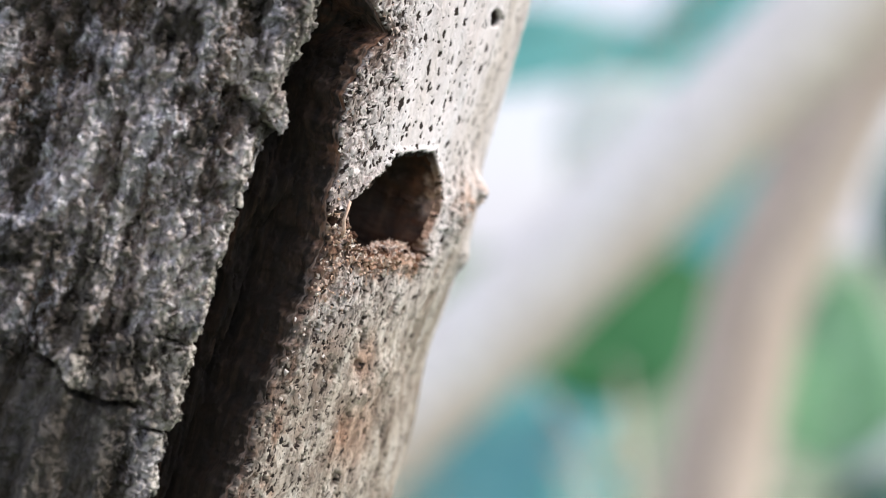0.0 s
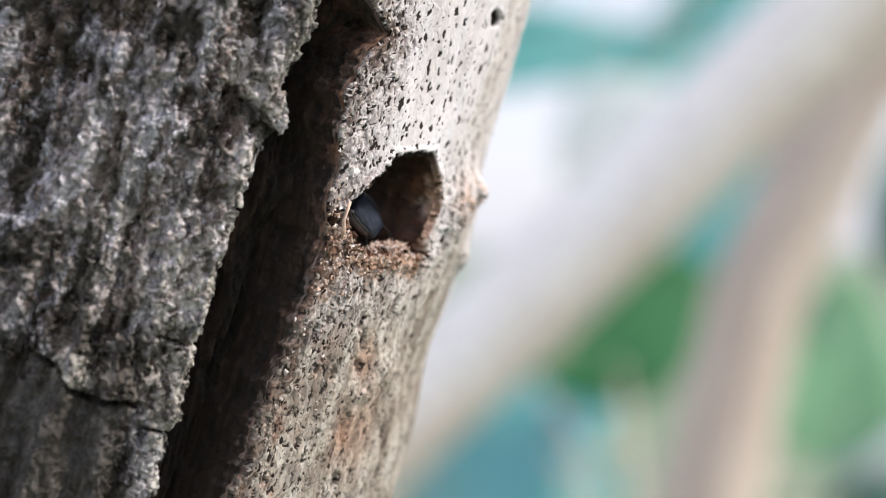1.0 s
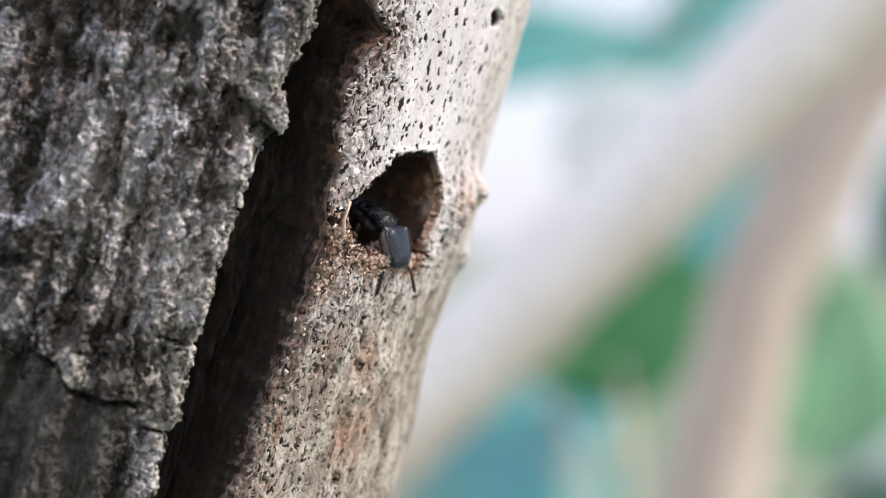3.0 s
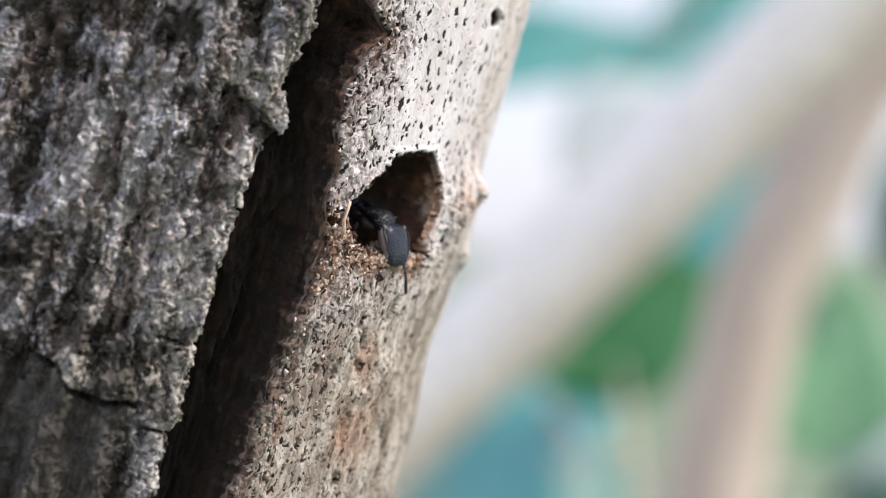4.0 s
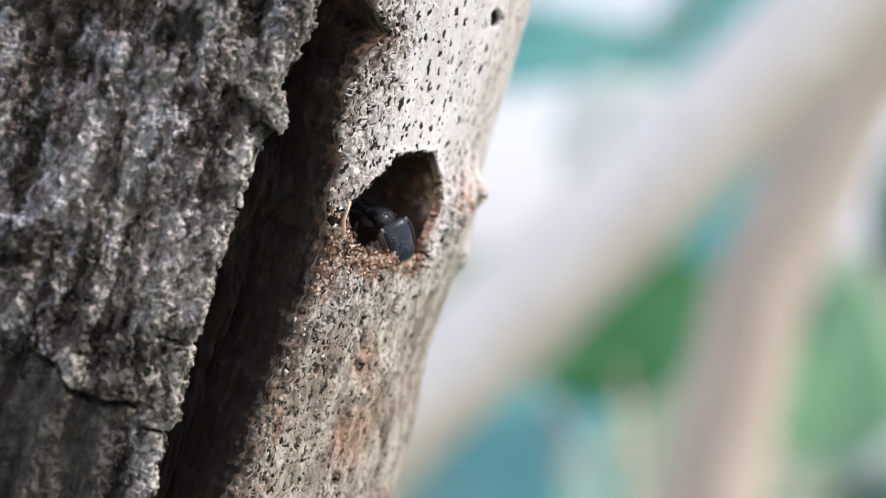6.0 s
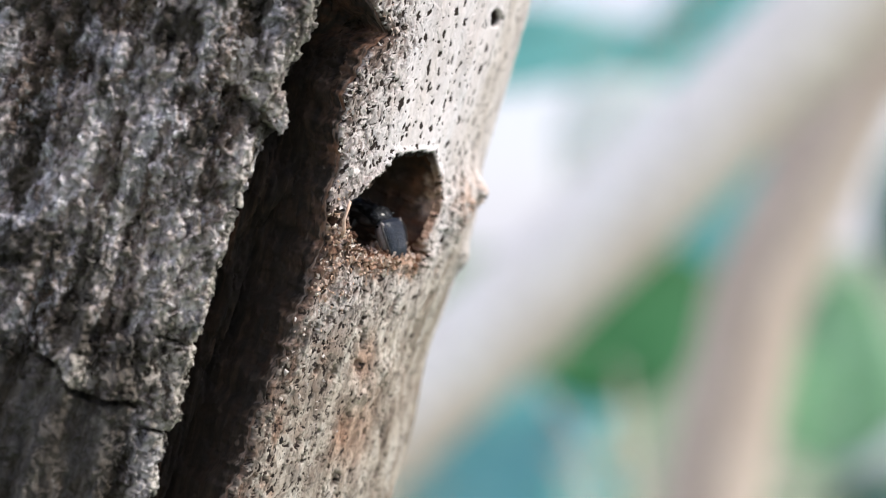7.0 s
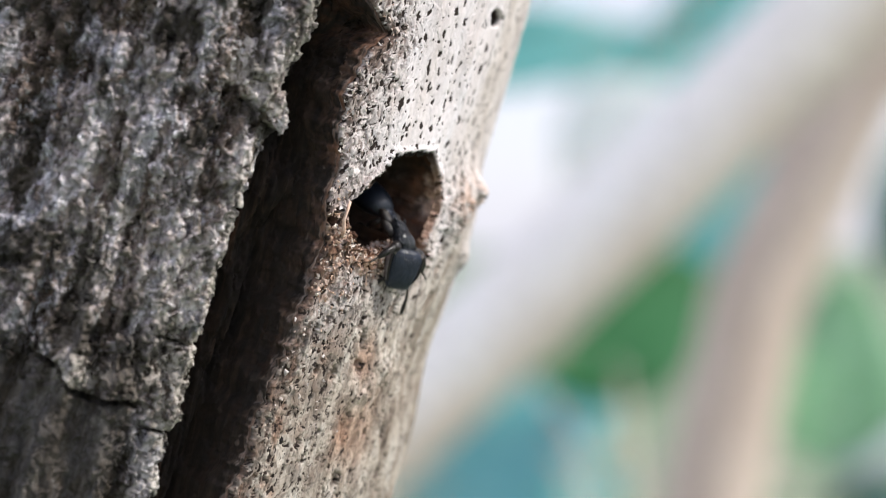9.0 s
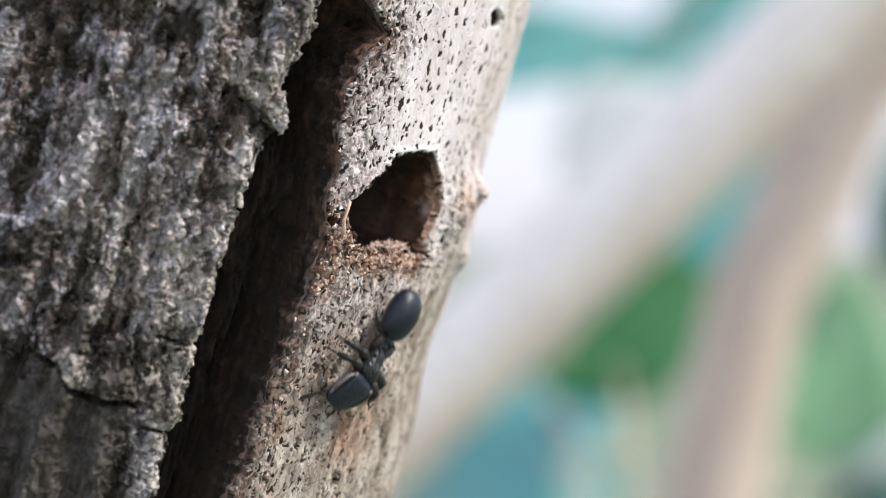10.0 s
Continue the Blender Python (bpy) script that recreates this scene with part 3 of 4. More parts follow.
def split_wood():
    """Floor of the split and the broken side below the pale wood."""
    s = spaced(-10.8, 9.6, 0.045, -1150.0, 900.0, 1.3)
    edge = strip_edge(s)[:, None]
    fl = np.linspace(0, 1, 80)[None, :]
    even = strip_edge(s, True)[:, None]
    u_floor = 2.6 + (even - 0.95 - 2.6) * fl
    wl = np.linspace(0.02, 1, 60)[None, :]
    u_wall = even - 0.95 + 0.97 * wl ** 0.9 + (edge - even) * wl ** 3
    uu = np.concatenate([u_floor, u_wall], 1)
    rise = np.concatenate([np.zeros_like(u_floor), np.repeat(wl, len(s), 0)], 1)
    ss = np.repeat(s[:, None], uu.shape[1], 1)
    floor = TRUNK_R - 2.9 + 0.30 * layered(uu / 0.45, ss / 4.5, 4, 0.6, 101) + 0.20 * flakes(uu / 0.5, ss / 1.6, 102) + 0.06 * layered(uu / 0.15, ss / 0.7, 3, 0.6, 103)
    floor += 1.6 * smooth(4.8, 7.0, ss) * smooth(5.2, 6.4, uu + 0.4 * layered(uu / 0.5, ss / 0.6, 3, 0.6, 104))
    floor += 0.9 * blob(uu, ss, 6.6, 0.2, 0.5, 1.0) + 0.5 * blob(uu, ss, 6.3, -3.5, 0.4, 1.6)
    r = floor + (TRUNK_R - 0.12 - floor) * smooth(0, 1, rise * 0.94 + 0.06) ** 0.8
    grow = 1.6 * rise * (1 - rise)
    along = rise * 3.0
    push = grow * (0.9 * layered(along / 0.8, ss / 0.9, 4, 0.6, 105) + 0.5 * flakes(along / 0.5, ss / 0.5, 106) + 0.25)
    uu = uu - (0.20 + 0.16 * smooth(3.0, 5.5, ss)) * push
    r = r + (0.25 + 0.25 * smooth(3.0, 5.5, ss)) * grow * layered(along / 0.4, ss / 0.4, 3, 0.6, 107)
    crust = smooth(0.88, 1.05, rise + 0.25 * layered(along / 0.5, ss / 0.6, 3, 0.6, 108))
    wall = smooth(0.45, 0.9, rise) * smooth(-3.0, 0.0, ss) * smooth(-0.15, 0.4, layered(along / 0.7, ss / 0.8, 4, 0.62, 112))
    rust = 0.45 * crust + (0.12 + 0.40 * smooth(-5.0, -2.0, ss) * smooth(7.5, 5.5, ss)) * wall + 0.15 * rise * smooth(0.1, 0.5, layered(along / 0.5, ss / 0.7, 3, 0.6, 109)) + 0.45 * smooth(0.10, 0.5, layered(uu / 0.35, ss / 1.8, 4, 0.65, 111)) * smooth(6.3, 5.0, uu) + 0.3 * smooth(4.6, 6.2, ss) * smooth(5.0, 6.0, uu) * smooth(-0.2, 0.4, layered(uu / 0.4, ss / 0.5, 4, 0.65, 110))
    return sheet("split_wood", on_trunk(uu, ss, r), MAT_STRIP, trunk, "dark rotten fibrous wood inside the split, shade in its colour",
                 attrs={"tan": rise * 0, "plain": rise * 0, "loose": rise * 0, "specks": rise * 0, "rust": rust, "grime_shade": crust * 0.7, "rot_shade": 1 - np.maximum(0.4 * crust, 0.06 * wall)})


def nest_tunnel():
    """The bore behind the hole, widening under the rim and then closing."""
    m, rows = 300, 64
    xs = np.array([p[0] for p in HOLE + HOLE[:1]])
    ys = np.array([p[1] for p in HOLE + HOLE[:1]])
    lap = np.concatenate([[0], np.cumsum(np.hypot(np.diff(xs), np.diff(ys)))])
    at = np.linspace(0, lap[-1], m, endpoint=False)
    ru, rs = np.interp(at, lap, xs), np.interp(at, lap, ys)
    ru, rs = ru[::-1], rs[::-1]
    d = np.linspace(0, 1, rows)[:, None] ** 1.3 * 6.4
    cu, cs = 10.6, 1.0
    ru, rs = np.repeat(ru[None], rows, 0), np.repeat(rs[None], rows, 0)
    low = smooth(0.2, -0.4, rs) * smooth(8.7, 9.3, ru)
    spot = np.clip(1.4 * blob(ru, rs, 12.9, 1.6, 0.5, 0.55) * (1 + 0.5 * flakes(np.repeat((np.arange(m) / m * 14.0)[None], rows, 0) / 0.3, d / 0.4, 145)), 0, 1)
    size = 1.03 + 0.10 * smooth(0.1, 1.0, d) - 0.45 * smooth(2.5, 6.4, d)
    size = size - 0.16 * spot * smooth(0.1, 1.2, d) * smooth(3.0, 1.6, d)
    swing = np.repeat((np.arange(m) / m * 14.0)[None], rows, 0)
    rough = 0.5 * layered(swing / 0.9, d / 1.6, 4, 0.6, 141) + 0.5 * flakes(swing / 0.5, d / 0.8, 142)
    size += 0.022 * rough * smooth(0.0, 0.5, d) + low * 0.04 * flakes(swing / 0.25, d / 0.25, 143)
    uu, ss = cu + (ru - cu) * size, cs + (rs - cs) * size
    r = TRUNK_R + 0.0 - d + 0.05 * layered(swing / 0.3, d / 0.3, 2, 0.6, 144)
    uu = uu - 1.9 * smooth(1.2, 5.5, d) - 0.35 * smooth(11.8, 13.0, ru) * smooth(0.0, 1.2, d)
    pts = on_trunk(uu, ss, r)
    cap = np.repeat(on_trunk(np.array(cu - 1.9), np.array(cs), np.array(TRUNK_R - 6.9))[None, None], m, 1)
    pts = np.concatenate([pts, cap], 0)
    # brown fades with depth and lifts on the floor: bore's shade and light painted
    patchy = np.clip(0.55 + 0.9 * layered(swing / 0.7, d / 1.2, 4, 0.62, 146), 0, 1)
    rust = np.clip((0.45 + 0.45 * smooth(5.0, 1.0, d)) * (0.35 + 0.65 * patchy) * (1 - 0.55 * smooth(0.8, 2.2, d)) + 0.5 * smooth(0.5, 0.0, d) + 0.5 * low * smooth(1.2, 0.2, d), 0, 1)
    # lit patch of the far wall painted on, pale orange, near the rim
    lit_patch = spot * smooth(0.0, 0.2, d) * smooth(0.80, 0.40, d + 0.25 * layered(swing / 0.4, d / 0.4, 3, 0.6, 147))
    rot_shade = 1 - np.maximum(0.14 * smooth(0.35, 0.0, d) + 0.22 * low * smooth(1.2, 0.1, d), 1.25 * lit_patch) * np.clip(0.85 + 0.5 * rough, 0, 1)

    def pad(v):
        return np.concatenate([v, v[-1:]], 0)

    return sheet("nest_tunnel", pts, MAT_STRIP, trunk, "dark brown chewed tunnel behind the hole, lit patch painted in", wrap=True,
                 attrs={"specks": pad(d * 0 + rust * 0), "rust": pad(rust * (1 - lit_patch) + 0.95 * lit_patch), "grime_shade": pad(rust * 0), "rot_shade": pad(rot_shade - 0.03 * smooth(4.0, 2.0, d)), "loose": pad(rust * 0), "tan": pad(rust * 0), "plain": pad(rust * 0)})


def bark_plate():
    s = spaced(-10.8, 9.6, 0.038, -1150.0, 900.0)
    base = spaced(-6.0, 4.6, 0.040, -26.5, 4.61, 1.3)
    base = base[base < 4.58]
    f = (base - base[0]) / (base[-1] - base[0])
    edge = bark_edge(s)
    uu = base[0] + (edge[:, None] - base[0]) * f[None, :]
    ss = np.repeat(s[:, None], len(f), 1)
    inner = edge[:, None] - uu
    calm = smooth(-6.2, -8.0, ss + 0.25 * uu) * smooth(3.6, 2.6, uu)
    wu, ws = uu + 0.16 * layered(uu / 0.5, ss / 0.5, 3, 0.55, 205), ss + 0.22 * layered(uu / 0.5, ss / 0.5, 3, 0.55, 206)
    ribs = 0.36 * layered(uu / 1.5, ss / 8.0, 3, 0.5, 201) + 0.24 * layered(wu / 0.75, ws / 5.0, 3, 0.55, 202)
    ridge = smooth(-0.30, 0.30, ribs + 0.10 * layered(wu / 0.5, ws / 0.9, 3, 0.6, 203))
    h = 0.55 + ribs
    rub = 0.24 * flakes(wu / 0.9, ws / 2.4, 207) + 0.16 * flakes(wu / 0.5, ws / 0.9, 208) + 0.09 * flakes(wu / 0.26, ws / 0.36, 209)
    _, chip_a, _ = pebbles(wu / 0.36, ws / 0.80, 271)
    _, chip_b, _ = pebbles(wu / 0.18, ws / 0.34, 281)
    rub += 0.11 * (chip_a - 0.5) + 0.05 * (chip_b - 0.5)
    rub += 0.025 * flakes(wu / 0.14, ws / 0.18, 210) + 0.040 * layered(uu / 0.22, ss / 0.42, 4, 0.62, 212)
    h += rub * (1 - 0.65 * calm)
    h -= 0.32 * dashes(uu, ss, 0.9, 1.1, 221, 0.45, 0.19) * (1 - calm) + 0.14 * dashes(uu, ss, 0.45, 0.5, 231, 0.5, 0.09) * (1 - 0.7 * calm)
    # torn tongue of bark that overhangs a hollow
    lip = 3.18 - 0.46 * (uu - 3.0) + 0.16 * layered(uu / 0.4, ss / 0.6, 3, 0.6, 12)
    under = smooth(0.0, 0.14, lip - ss) * smooth(1.5, 0.1, lip - ss) * smooth(2.7, 3.6, uu)
    over = smooth(-0.05, 0.10, ss - lip) * smooth(1.6, 0.1, ss - lip) * smooth(2.4, 3.4, uu)
    h += 0.20 * over - 0.26 * under
    # scale that ends in a curved step
    arc = np.interp(uu, [-0.2, 0.64, 0.88, 1.2, 1.85, 3.1], [-6.70, -6.78, -7.14, -7.46, -7.56, -7.34]) + 0.07 * ripple(uu / 0.3, uu * 0 + 5, 13)
    step_on = smooth(-0.5, 0.3, uu) * smooth(3.6, 3.0, uu)
    h += 0.34 * smooth(0, 0.06, ss - arc) * smooth(1.6, 0.2, ss - arc) * step_on - 0.60 * smooth(0.16, 0.02, np.abs(ss - arc + 0.08)) * step_on
    h -= 0.12 * calm - 0.10 * calm * layered(uu / 0.7, ss / 6.0, 3, 0.5, 204)
    # cross cracks
    for cs, u0, u1, wig in ((-5.2, 3.0, 5.0, 14), (-8.07, 3.3, 5.0, 15), (-0.65, 4.2, 5.0, 17)):
        line = cs + 0.06 * ripple(uu / 0.4, uu * 0, wig)
        h -= 0.6 * smooth(0.065, 0.02, np.abs(ss - line)) * smooth(u0, u0 + 0.5, uu) * smooth(u1 + 0.5, u1, uu)
    h -= 0.30 * smooth(0.5, 0.0, inner) ** 2
    # brown patches and low part; shade at upper left and below tongue painted in
    brown_shade = np.clip(1.0 * calm + 0.95 * blob(uu, ss, -2.5, 6.0, 4.4, 5.0) * smooth(-0.6, 0.4, layered(uu / 0.9, ss / 3.0, 4, 0.6, 244)) + 0.25 * blob(uu, ss, -3.5, -6.0, 2.5, 5.0) + 0.62 * smooth(-2.0, -8.0, ss + 0.8 * layered(uu / 1.2, ss / 2.0, 3, 0.6, 243)) + 0.8 * under + 0.85 * blob(uu, ss, 4.7, 5.9, 0.9, 1.3) + 0.9 * smooth(0.1, 0.5, layered(uu / 1.3, ss / 2.5, 4, 0.6, 241)) + 0.8 * blob(uu, ss, 2.6, -5.9, 0.9, 1.0), 0, 1)
    worn = smooth(1.15, 0.1, inner + 0.35 * layered(uu / 0.5, ss / 0.8, 3, 0.6, 242)) * (1 - under)
    worn = np.maximum(worn * 0.75, np.clip(over * 0.8 + 0.75 * blob(uu, ss, 3.4, -3.2, 1.0, 1.6) + 0.45 * blob(uu, ss, 1.0, -2.0, 1.4, 2.2) + 0.9 * blob(uu, ss, 1.2, -6.9, 0.7, 0.55) + 0.6 * blob(uu, ss, 3.8, -6.2, 0.7, 1.6), 0, 1))
    r = TRUNK_R + h
    skirt_r = np.stack([r[:, -1] - 0.5, r[:, -1] * 0 + TRUNK_R - 0.6, r[:, -1] * 0 + TRUNK_R - 3.4], 1)
    skirt_u = np.stack([edge - 0.02, edge - 0.25, edge - 0.6], 1)
    start_r = np.full((len(s), 1), TRUNK_R - 1.0)
    uu = np.concatenate([uu[:, :1] - 0.05, uu, skirt_u], 1)
    ss = np.concatenate([ss[:, :1], ss, ss[:, :3]], 1)
    r = np.concatenate([start_r, r, skirt_r], 1)

    def pad(v):
        return np.concatenate([v[:, :1], v, np.repeat(v[:, -1:], 3, 1)], 1)

    return sheet("bark", on_trunk(uu, ss, r), MAT_BARK, trunk, "rough crumbling grey-brown bark, torn along the split", attrs={"brown_shade": pad(brown_shade), "worn": pad(worn), "ridge": pad(ridge)})


def bark_flake():
    """A curled tongue of bark whose tip stands off the edge of the split."""
    rows, turn = 46, 40
    v = np.linspace(0, 1, rows)[:, None]
    a = np.linspace(0, 2 * np.pi, turn, endpoint=False)[None, :]
    s0 = 4.7 - 2.45 * v
    half = (0.50 * (1 - v) ** 0.8 + 0.10) * (1 + 0.3 * layered(v * 9, v * 0 + 2.2, 3, 0.6, 251)) * smooth(1.02, 0.93, v)
    mid = 3.55 + 1.55 * v ** 1.2
    uu = mid + half * np.cos(a) + 0.16 * layered(np.cos(a) * 3 + v * 8, v * 9, 4, 0.65, 252)
    ss = s0 + 0.25 * np.cos(a) + 0.14 * layered(np.cos(a) * 4, v * 10, 4, 0.65, 253)
    r = TRUNK_R + 0.22 + 0.46 * v + 0.11 * np.sin(a) + 0.13 * layered(uu / 0.3, ss / 0.45, 4, 0.65, 254)
    one = np.ones_like(uu)
    return sheet("bark_flake", on_trunk(uu, ss, r), MAT_BARK, trunk, "curled pale flake of bark, lifted at its tip", wrap=True, attrs={"brown_shade": 0 * one, "worn": 0.45 * one, "ridge": 0.7 * one})


pale_wood()
split_wood()
nest_tunnel()
bark_plate()
bark_flake()


def trunk_point(u, s, r):
    return Vector(on_trunk(np.array(u, float), np.array(s, float), np.array(r, float)))


def chip(bm, at, size, rng, slivers=0.0):
    """A small angular splinter of wood."""
    thin = rng.random() < slivers
    stretch = Matrix.Diagonal((2.4, 0.35, 0.3, 1) if thin else (rng.uniform(0.5, 1.4), rng.uniform(0.5, 1.1), rng.uniform(0.3, 0.8), 1))
    turn = Euler((rng.uniform(0, 6.3), rng.uniform(0, 6.3), rng.uniform(0, 6.3))).to_matrix().to_4x4()
    m = Matrix.Translation(at) @ turn @ stretch
    pts = [bm.verts.new(m @ (Vector(c) * size * rng.uniform(0.35, 1.35))) for c in
           ((-1, -0.7, -0.6), (1, -0.6, -0.5), (0.9, 0.8, -0.6), (-0.8, 0.9, -0.5), (-0.7, -0.8, 0.6), (0.6, -0.7, 0.7), (0.8, 0.6, 0.5), (-0.9, 0.7, 0.6))]
    for q in ((3, 2, 1, 0), (4, 5, 6, 7), (0, 1, 5, 4), (1, 2, 6, 5), (2, 3, 7, 6), (3, 0, 4, 7)):
        bm.faces.new([pts[i] for i in q])


def crumbs():
    rng = random.Random(5)
    bm = bmesh.new()
    rim_u, rim_s = [8.3, 8.75, 9.4, 9.9, 10.4, 11.3, 12.0, 12.7], [-0.25, -0.35, -0.80, -0.93, -0.88, -0.55, -0.52, -0.55]
    for _ in range(680):
        u = 8.3 + 4.0 * rng.random() ** 1.15 + rng.gauss(0, 0.1)
        s = np.interp(u, rim_u, rim_s) - abs(rng.gauss(0.03, 0.30))
        chip(bm, trunk_point(u, s, TRUNK_R + rng.uniform(-0.10, 0.08)), (0.018 + 0.085 * rng.random() ** 2) * MM, rng, 0.25)
    for _ in range(380):
        u = rng.uniform(8.7, 12.6)
        s = np.interp(u, rim_u, rim_s) + rng.uniform(-0.12, 0.10)
        chip(bm, trunk_point(u, s, TRUNK_R - 0.05 - rng.uniform(0.0, 0.6)), (0.018 + 0.080 * rng.random() ** 2) * MM, rng, 0.25)
    # a heap in the mouth of the hole
    for _ in range(560):
        u, deep = rng.gauss(11.5, 0.40), rng.uniform(0.0, 0.9)
        s = np.interp(u, rim_u, rim_s) + 0.05 + (0.34 - 0.30 * deep) * rng.random() * math.exp(-((u - 11.5) / 0.6) ** 2)
        chip(bm, trunk_point(min(u, 12.4), s, TRUNK_R - 0.1 - deep), (0.018 + 0.080 * rng.random() ** 2) * MM, rng, 0.3)
    # loose grains over the crumbling wood below the hole
    for _ in range(150):
        u, s = rng.gauss(8.8, 0.6), rng.gauss(-1.9, 0.8)
        if s < -0.9 and u > float(strip_edge(np.array(s))) + 0.1:
            chip(bm, trunk_point(u, s, TRUNK_R + rng.uniform(-0.06, 0.06)), (0.018 + 0.080 * rng.random() ** 2) * MM, rng)
    for _ in range(110):
        s = rng.uniform(-2.6, 1.2) if rng.random() < 0.75 else rng.uniform(3, 8)
        u = float(strip_edge(np.array(s))) + abs(rng.gauss(0.1, 0.35)) + 0.08
        chip(bm, trunk_point(u, s, TRUNK_R + rng.uniform(-0.08, 0.03)), rng.uniform(0.02, 0.08) * MM, rng)
    ob = part("frass", bm, MAT_FRASS.m, trunk, "orange-brown and pale chewed wood crumbs round the hole")
    ob.data.polygons.foreach_set("use_smooth", [False] * len(ob.data.polygons))
    tagged(ob, kind="stuff")


def pale_grains():
    """Whitish flakes of the crumbling wood along the split."""
    rng = random.Random(8)
    bm = bmesh.new()
    for _ in range(800):
        s = rng.uniform(-9.5, 8.5)
        wide = 0.75 if s > 0 else 0.75 + min(1.0, -s * 0.14)
        u = float(strip_edge(np.array(s))) + 0.04 + abs(rng.gauss(0.0, wide))
        if float(hole_gap(np.array([u]), np.array([s]))[0]) > 0.12 and not (-1.4 < s < 0.2 and u < 9.2) and (s > -2.2 or rng.random() < 0.3):
            chip(bm, trunk_point(u, s, TRUNK_R + rng.uniform(-0.13, 0.01)), (0.025 + 0.075 * rng.random() ** 2) * MM, rng)
    for _ in range(26):
        chip(bm, trunk_point(9.39 + rng.gauss(0, 0.12), -2.14 + rng.gauss(0, 0.16), TRUNK_R + rng.uniform(0.0, 0.10)), rng.uniform(0.05, 0.12) * MM, rng)
    ob = part("wood_grains", bm, MAT_GRAIN.m, trunk, "loose whitish flakes of weathered wood")
    ob.data.polygons.foreach_set("use_smooth", [False] * len(ob.data.polygons))
    tagged(ob, kind="stuff")


def fibre(path, radii, name="wood_fibre", label="loose pale wood fibre"):
    part(name, tube([trunk_point(*p) for p in path], [r * MM for r in radii], 7), MAT_FRASS.m, trunk, label)


crumbs()
pale_grains()
fibre([(8.46, 0.62, 12.0), (8.36, 0.35, 12.12), (8.33, 0.0, 12.12), (8.42, -0.3, 12.12), (8.52, -0.52, 12.05)], [0.055, 0.055, 0.06, 0.07, 0.06])


# ---- blurred neighbours: two stems and their leaves ----
def leaf_mesh(length, width, curl):
    """A pointed oval leaf with a folded midrib, thin but closed, along +x."""
    bm = bmesh.new()
    rows = []
    n, m = 12, 6
    for side in (1, -1):
        grid = []
        for i in range(n + 1):
            t = i / n
            half = width * 0.5 * (math.sin(math.pi * t ** 0.8) ** 0.8) + width * 0.004
            row = []
            for j in range(m + 1):
                v = j / m * 2 - 1
                z = abs(v) * half * 0.35 - curl * length * t * t + side * 0.00015
                row.append(bm.verts.new((t * length, v * half, z)))
            grid.append(row)
        for i in range(n):
            for j in range(m):
                f = (grid[i][j], grid[i + 1][j], grid[i + 1][j + 1], grid[i][j + 1])
                bm.faces.new(f if side > 0 else f[::-1])
        rows.append(grid)
    a, b = rows
    rim_a = [r[0] for r in a] + [r[-1] for r in a[::-1]]
    rim_b = [r[0] for r in b] + [r[-1] for r in b[::-1]]
    for i in range(len(rim_a)):
        k = (i + 1) % len(rim_a)
        bm.faces.new((rim_a[i], rim_b[i], rim_b[k], rim_a[k]))
    bmesh.ops.recalc_face_normals(bm, faces=bm.faces)
    return bm


def hang_leaf(plant, stem_at, centre, length, width, turn, tint, face=(0.1, -1.0, 0.35)):
    """A leaf whose middle is at centre (metres from the lens), turned in the upright plane, on a twig from the stem."""
    c = EYE + Vector(centre)
    a = radians(turn)
    way = Vector((math.cos(a), 0.15, math.sin(a))).normalized()
    up = Vector(face)
    up = (up - way * up.dot(way)).normalized()
    m = Matrix((way, up.cross(way), up)).transposed().to_4x4()
    base = c - way * length / 2
    lf = part("leaf", leaf_mesh(length, width, 0.12), GREENS[tint], plant)
    lf.matrix_world = Matrix.Translation(base) @ m
    mid = (Vector(stem_at) + base) / 2 + Vector((0, 0.02, 0.03))
    twig = tube([Vector(stem_at), mid, base, base + way * length * 0.3], [0.0016, 0.0013, 0.0010, 0.0006], 6)
    part("twig", twig, MAT_TAN, plant)


def under_plant(plant, name, bm, material):
    ob = part(name, bm, material)
    ob.parent = plant
    ob.matrix_parent_inverse = plant.matrix_world.inverted()
    return ob


pale_sapling = new("sapling")
pale_sapling.location = (-1.14, 0.50, 0.0)
tagged(pale_sapling, "slanting pale grey sapling stem with teal leaves, out of focus", "sapling")
tan_sapling = new("sapling")
tan_sapling.location = (-0.20, 0.67, 0.0)
tagged(tan_sapling, "tan brown sapling stem with green leaves, out of focus", "sapling")
bpy.context.view_layer.update()
line = [Vector((-1.14, 0.50, -0.02)), Vector((-0.55, 0.496, 0.53)), EYE + Vector((-0.0736, 0.492, -0.0988)), EYE + Vector((-0.0034, 0.492, -0.0346)),
        EYE + Vector((0.0460, 0.492, 0.0104)), EYE + Vector((0.0960, 0.492, 0.0590)), EYE + Vector((0.1810, 0.494, 0.146)), Vector((0.70, 0.53, 1.80))]
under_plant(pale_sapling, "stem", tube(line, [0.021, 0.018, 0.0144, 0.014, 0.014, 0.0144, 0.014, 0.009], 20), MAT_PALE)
# the leaning stem's bright top and warm bounced underside are painted in, by vertex normal
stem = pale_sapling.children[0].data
bounce = stem.attributes.new("bounce_tint", "FLOAT", "POINT")
bounce.data.foreach_set("value", [float(np.clip(0.5 - 1.1 * (v.normal.z - 0.6 * v.normal.x) / 1.17 - 0.25, 0, 1)) for v in stem.vertices])
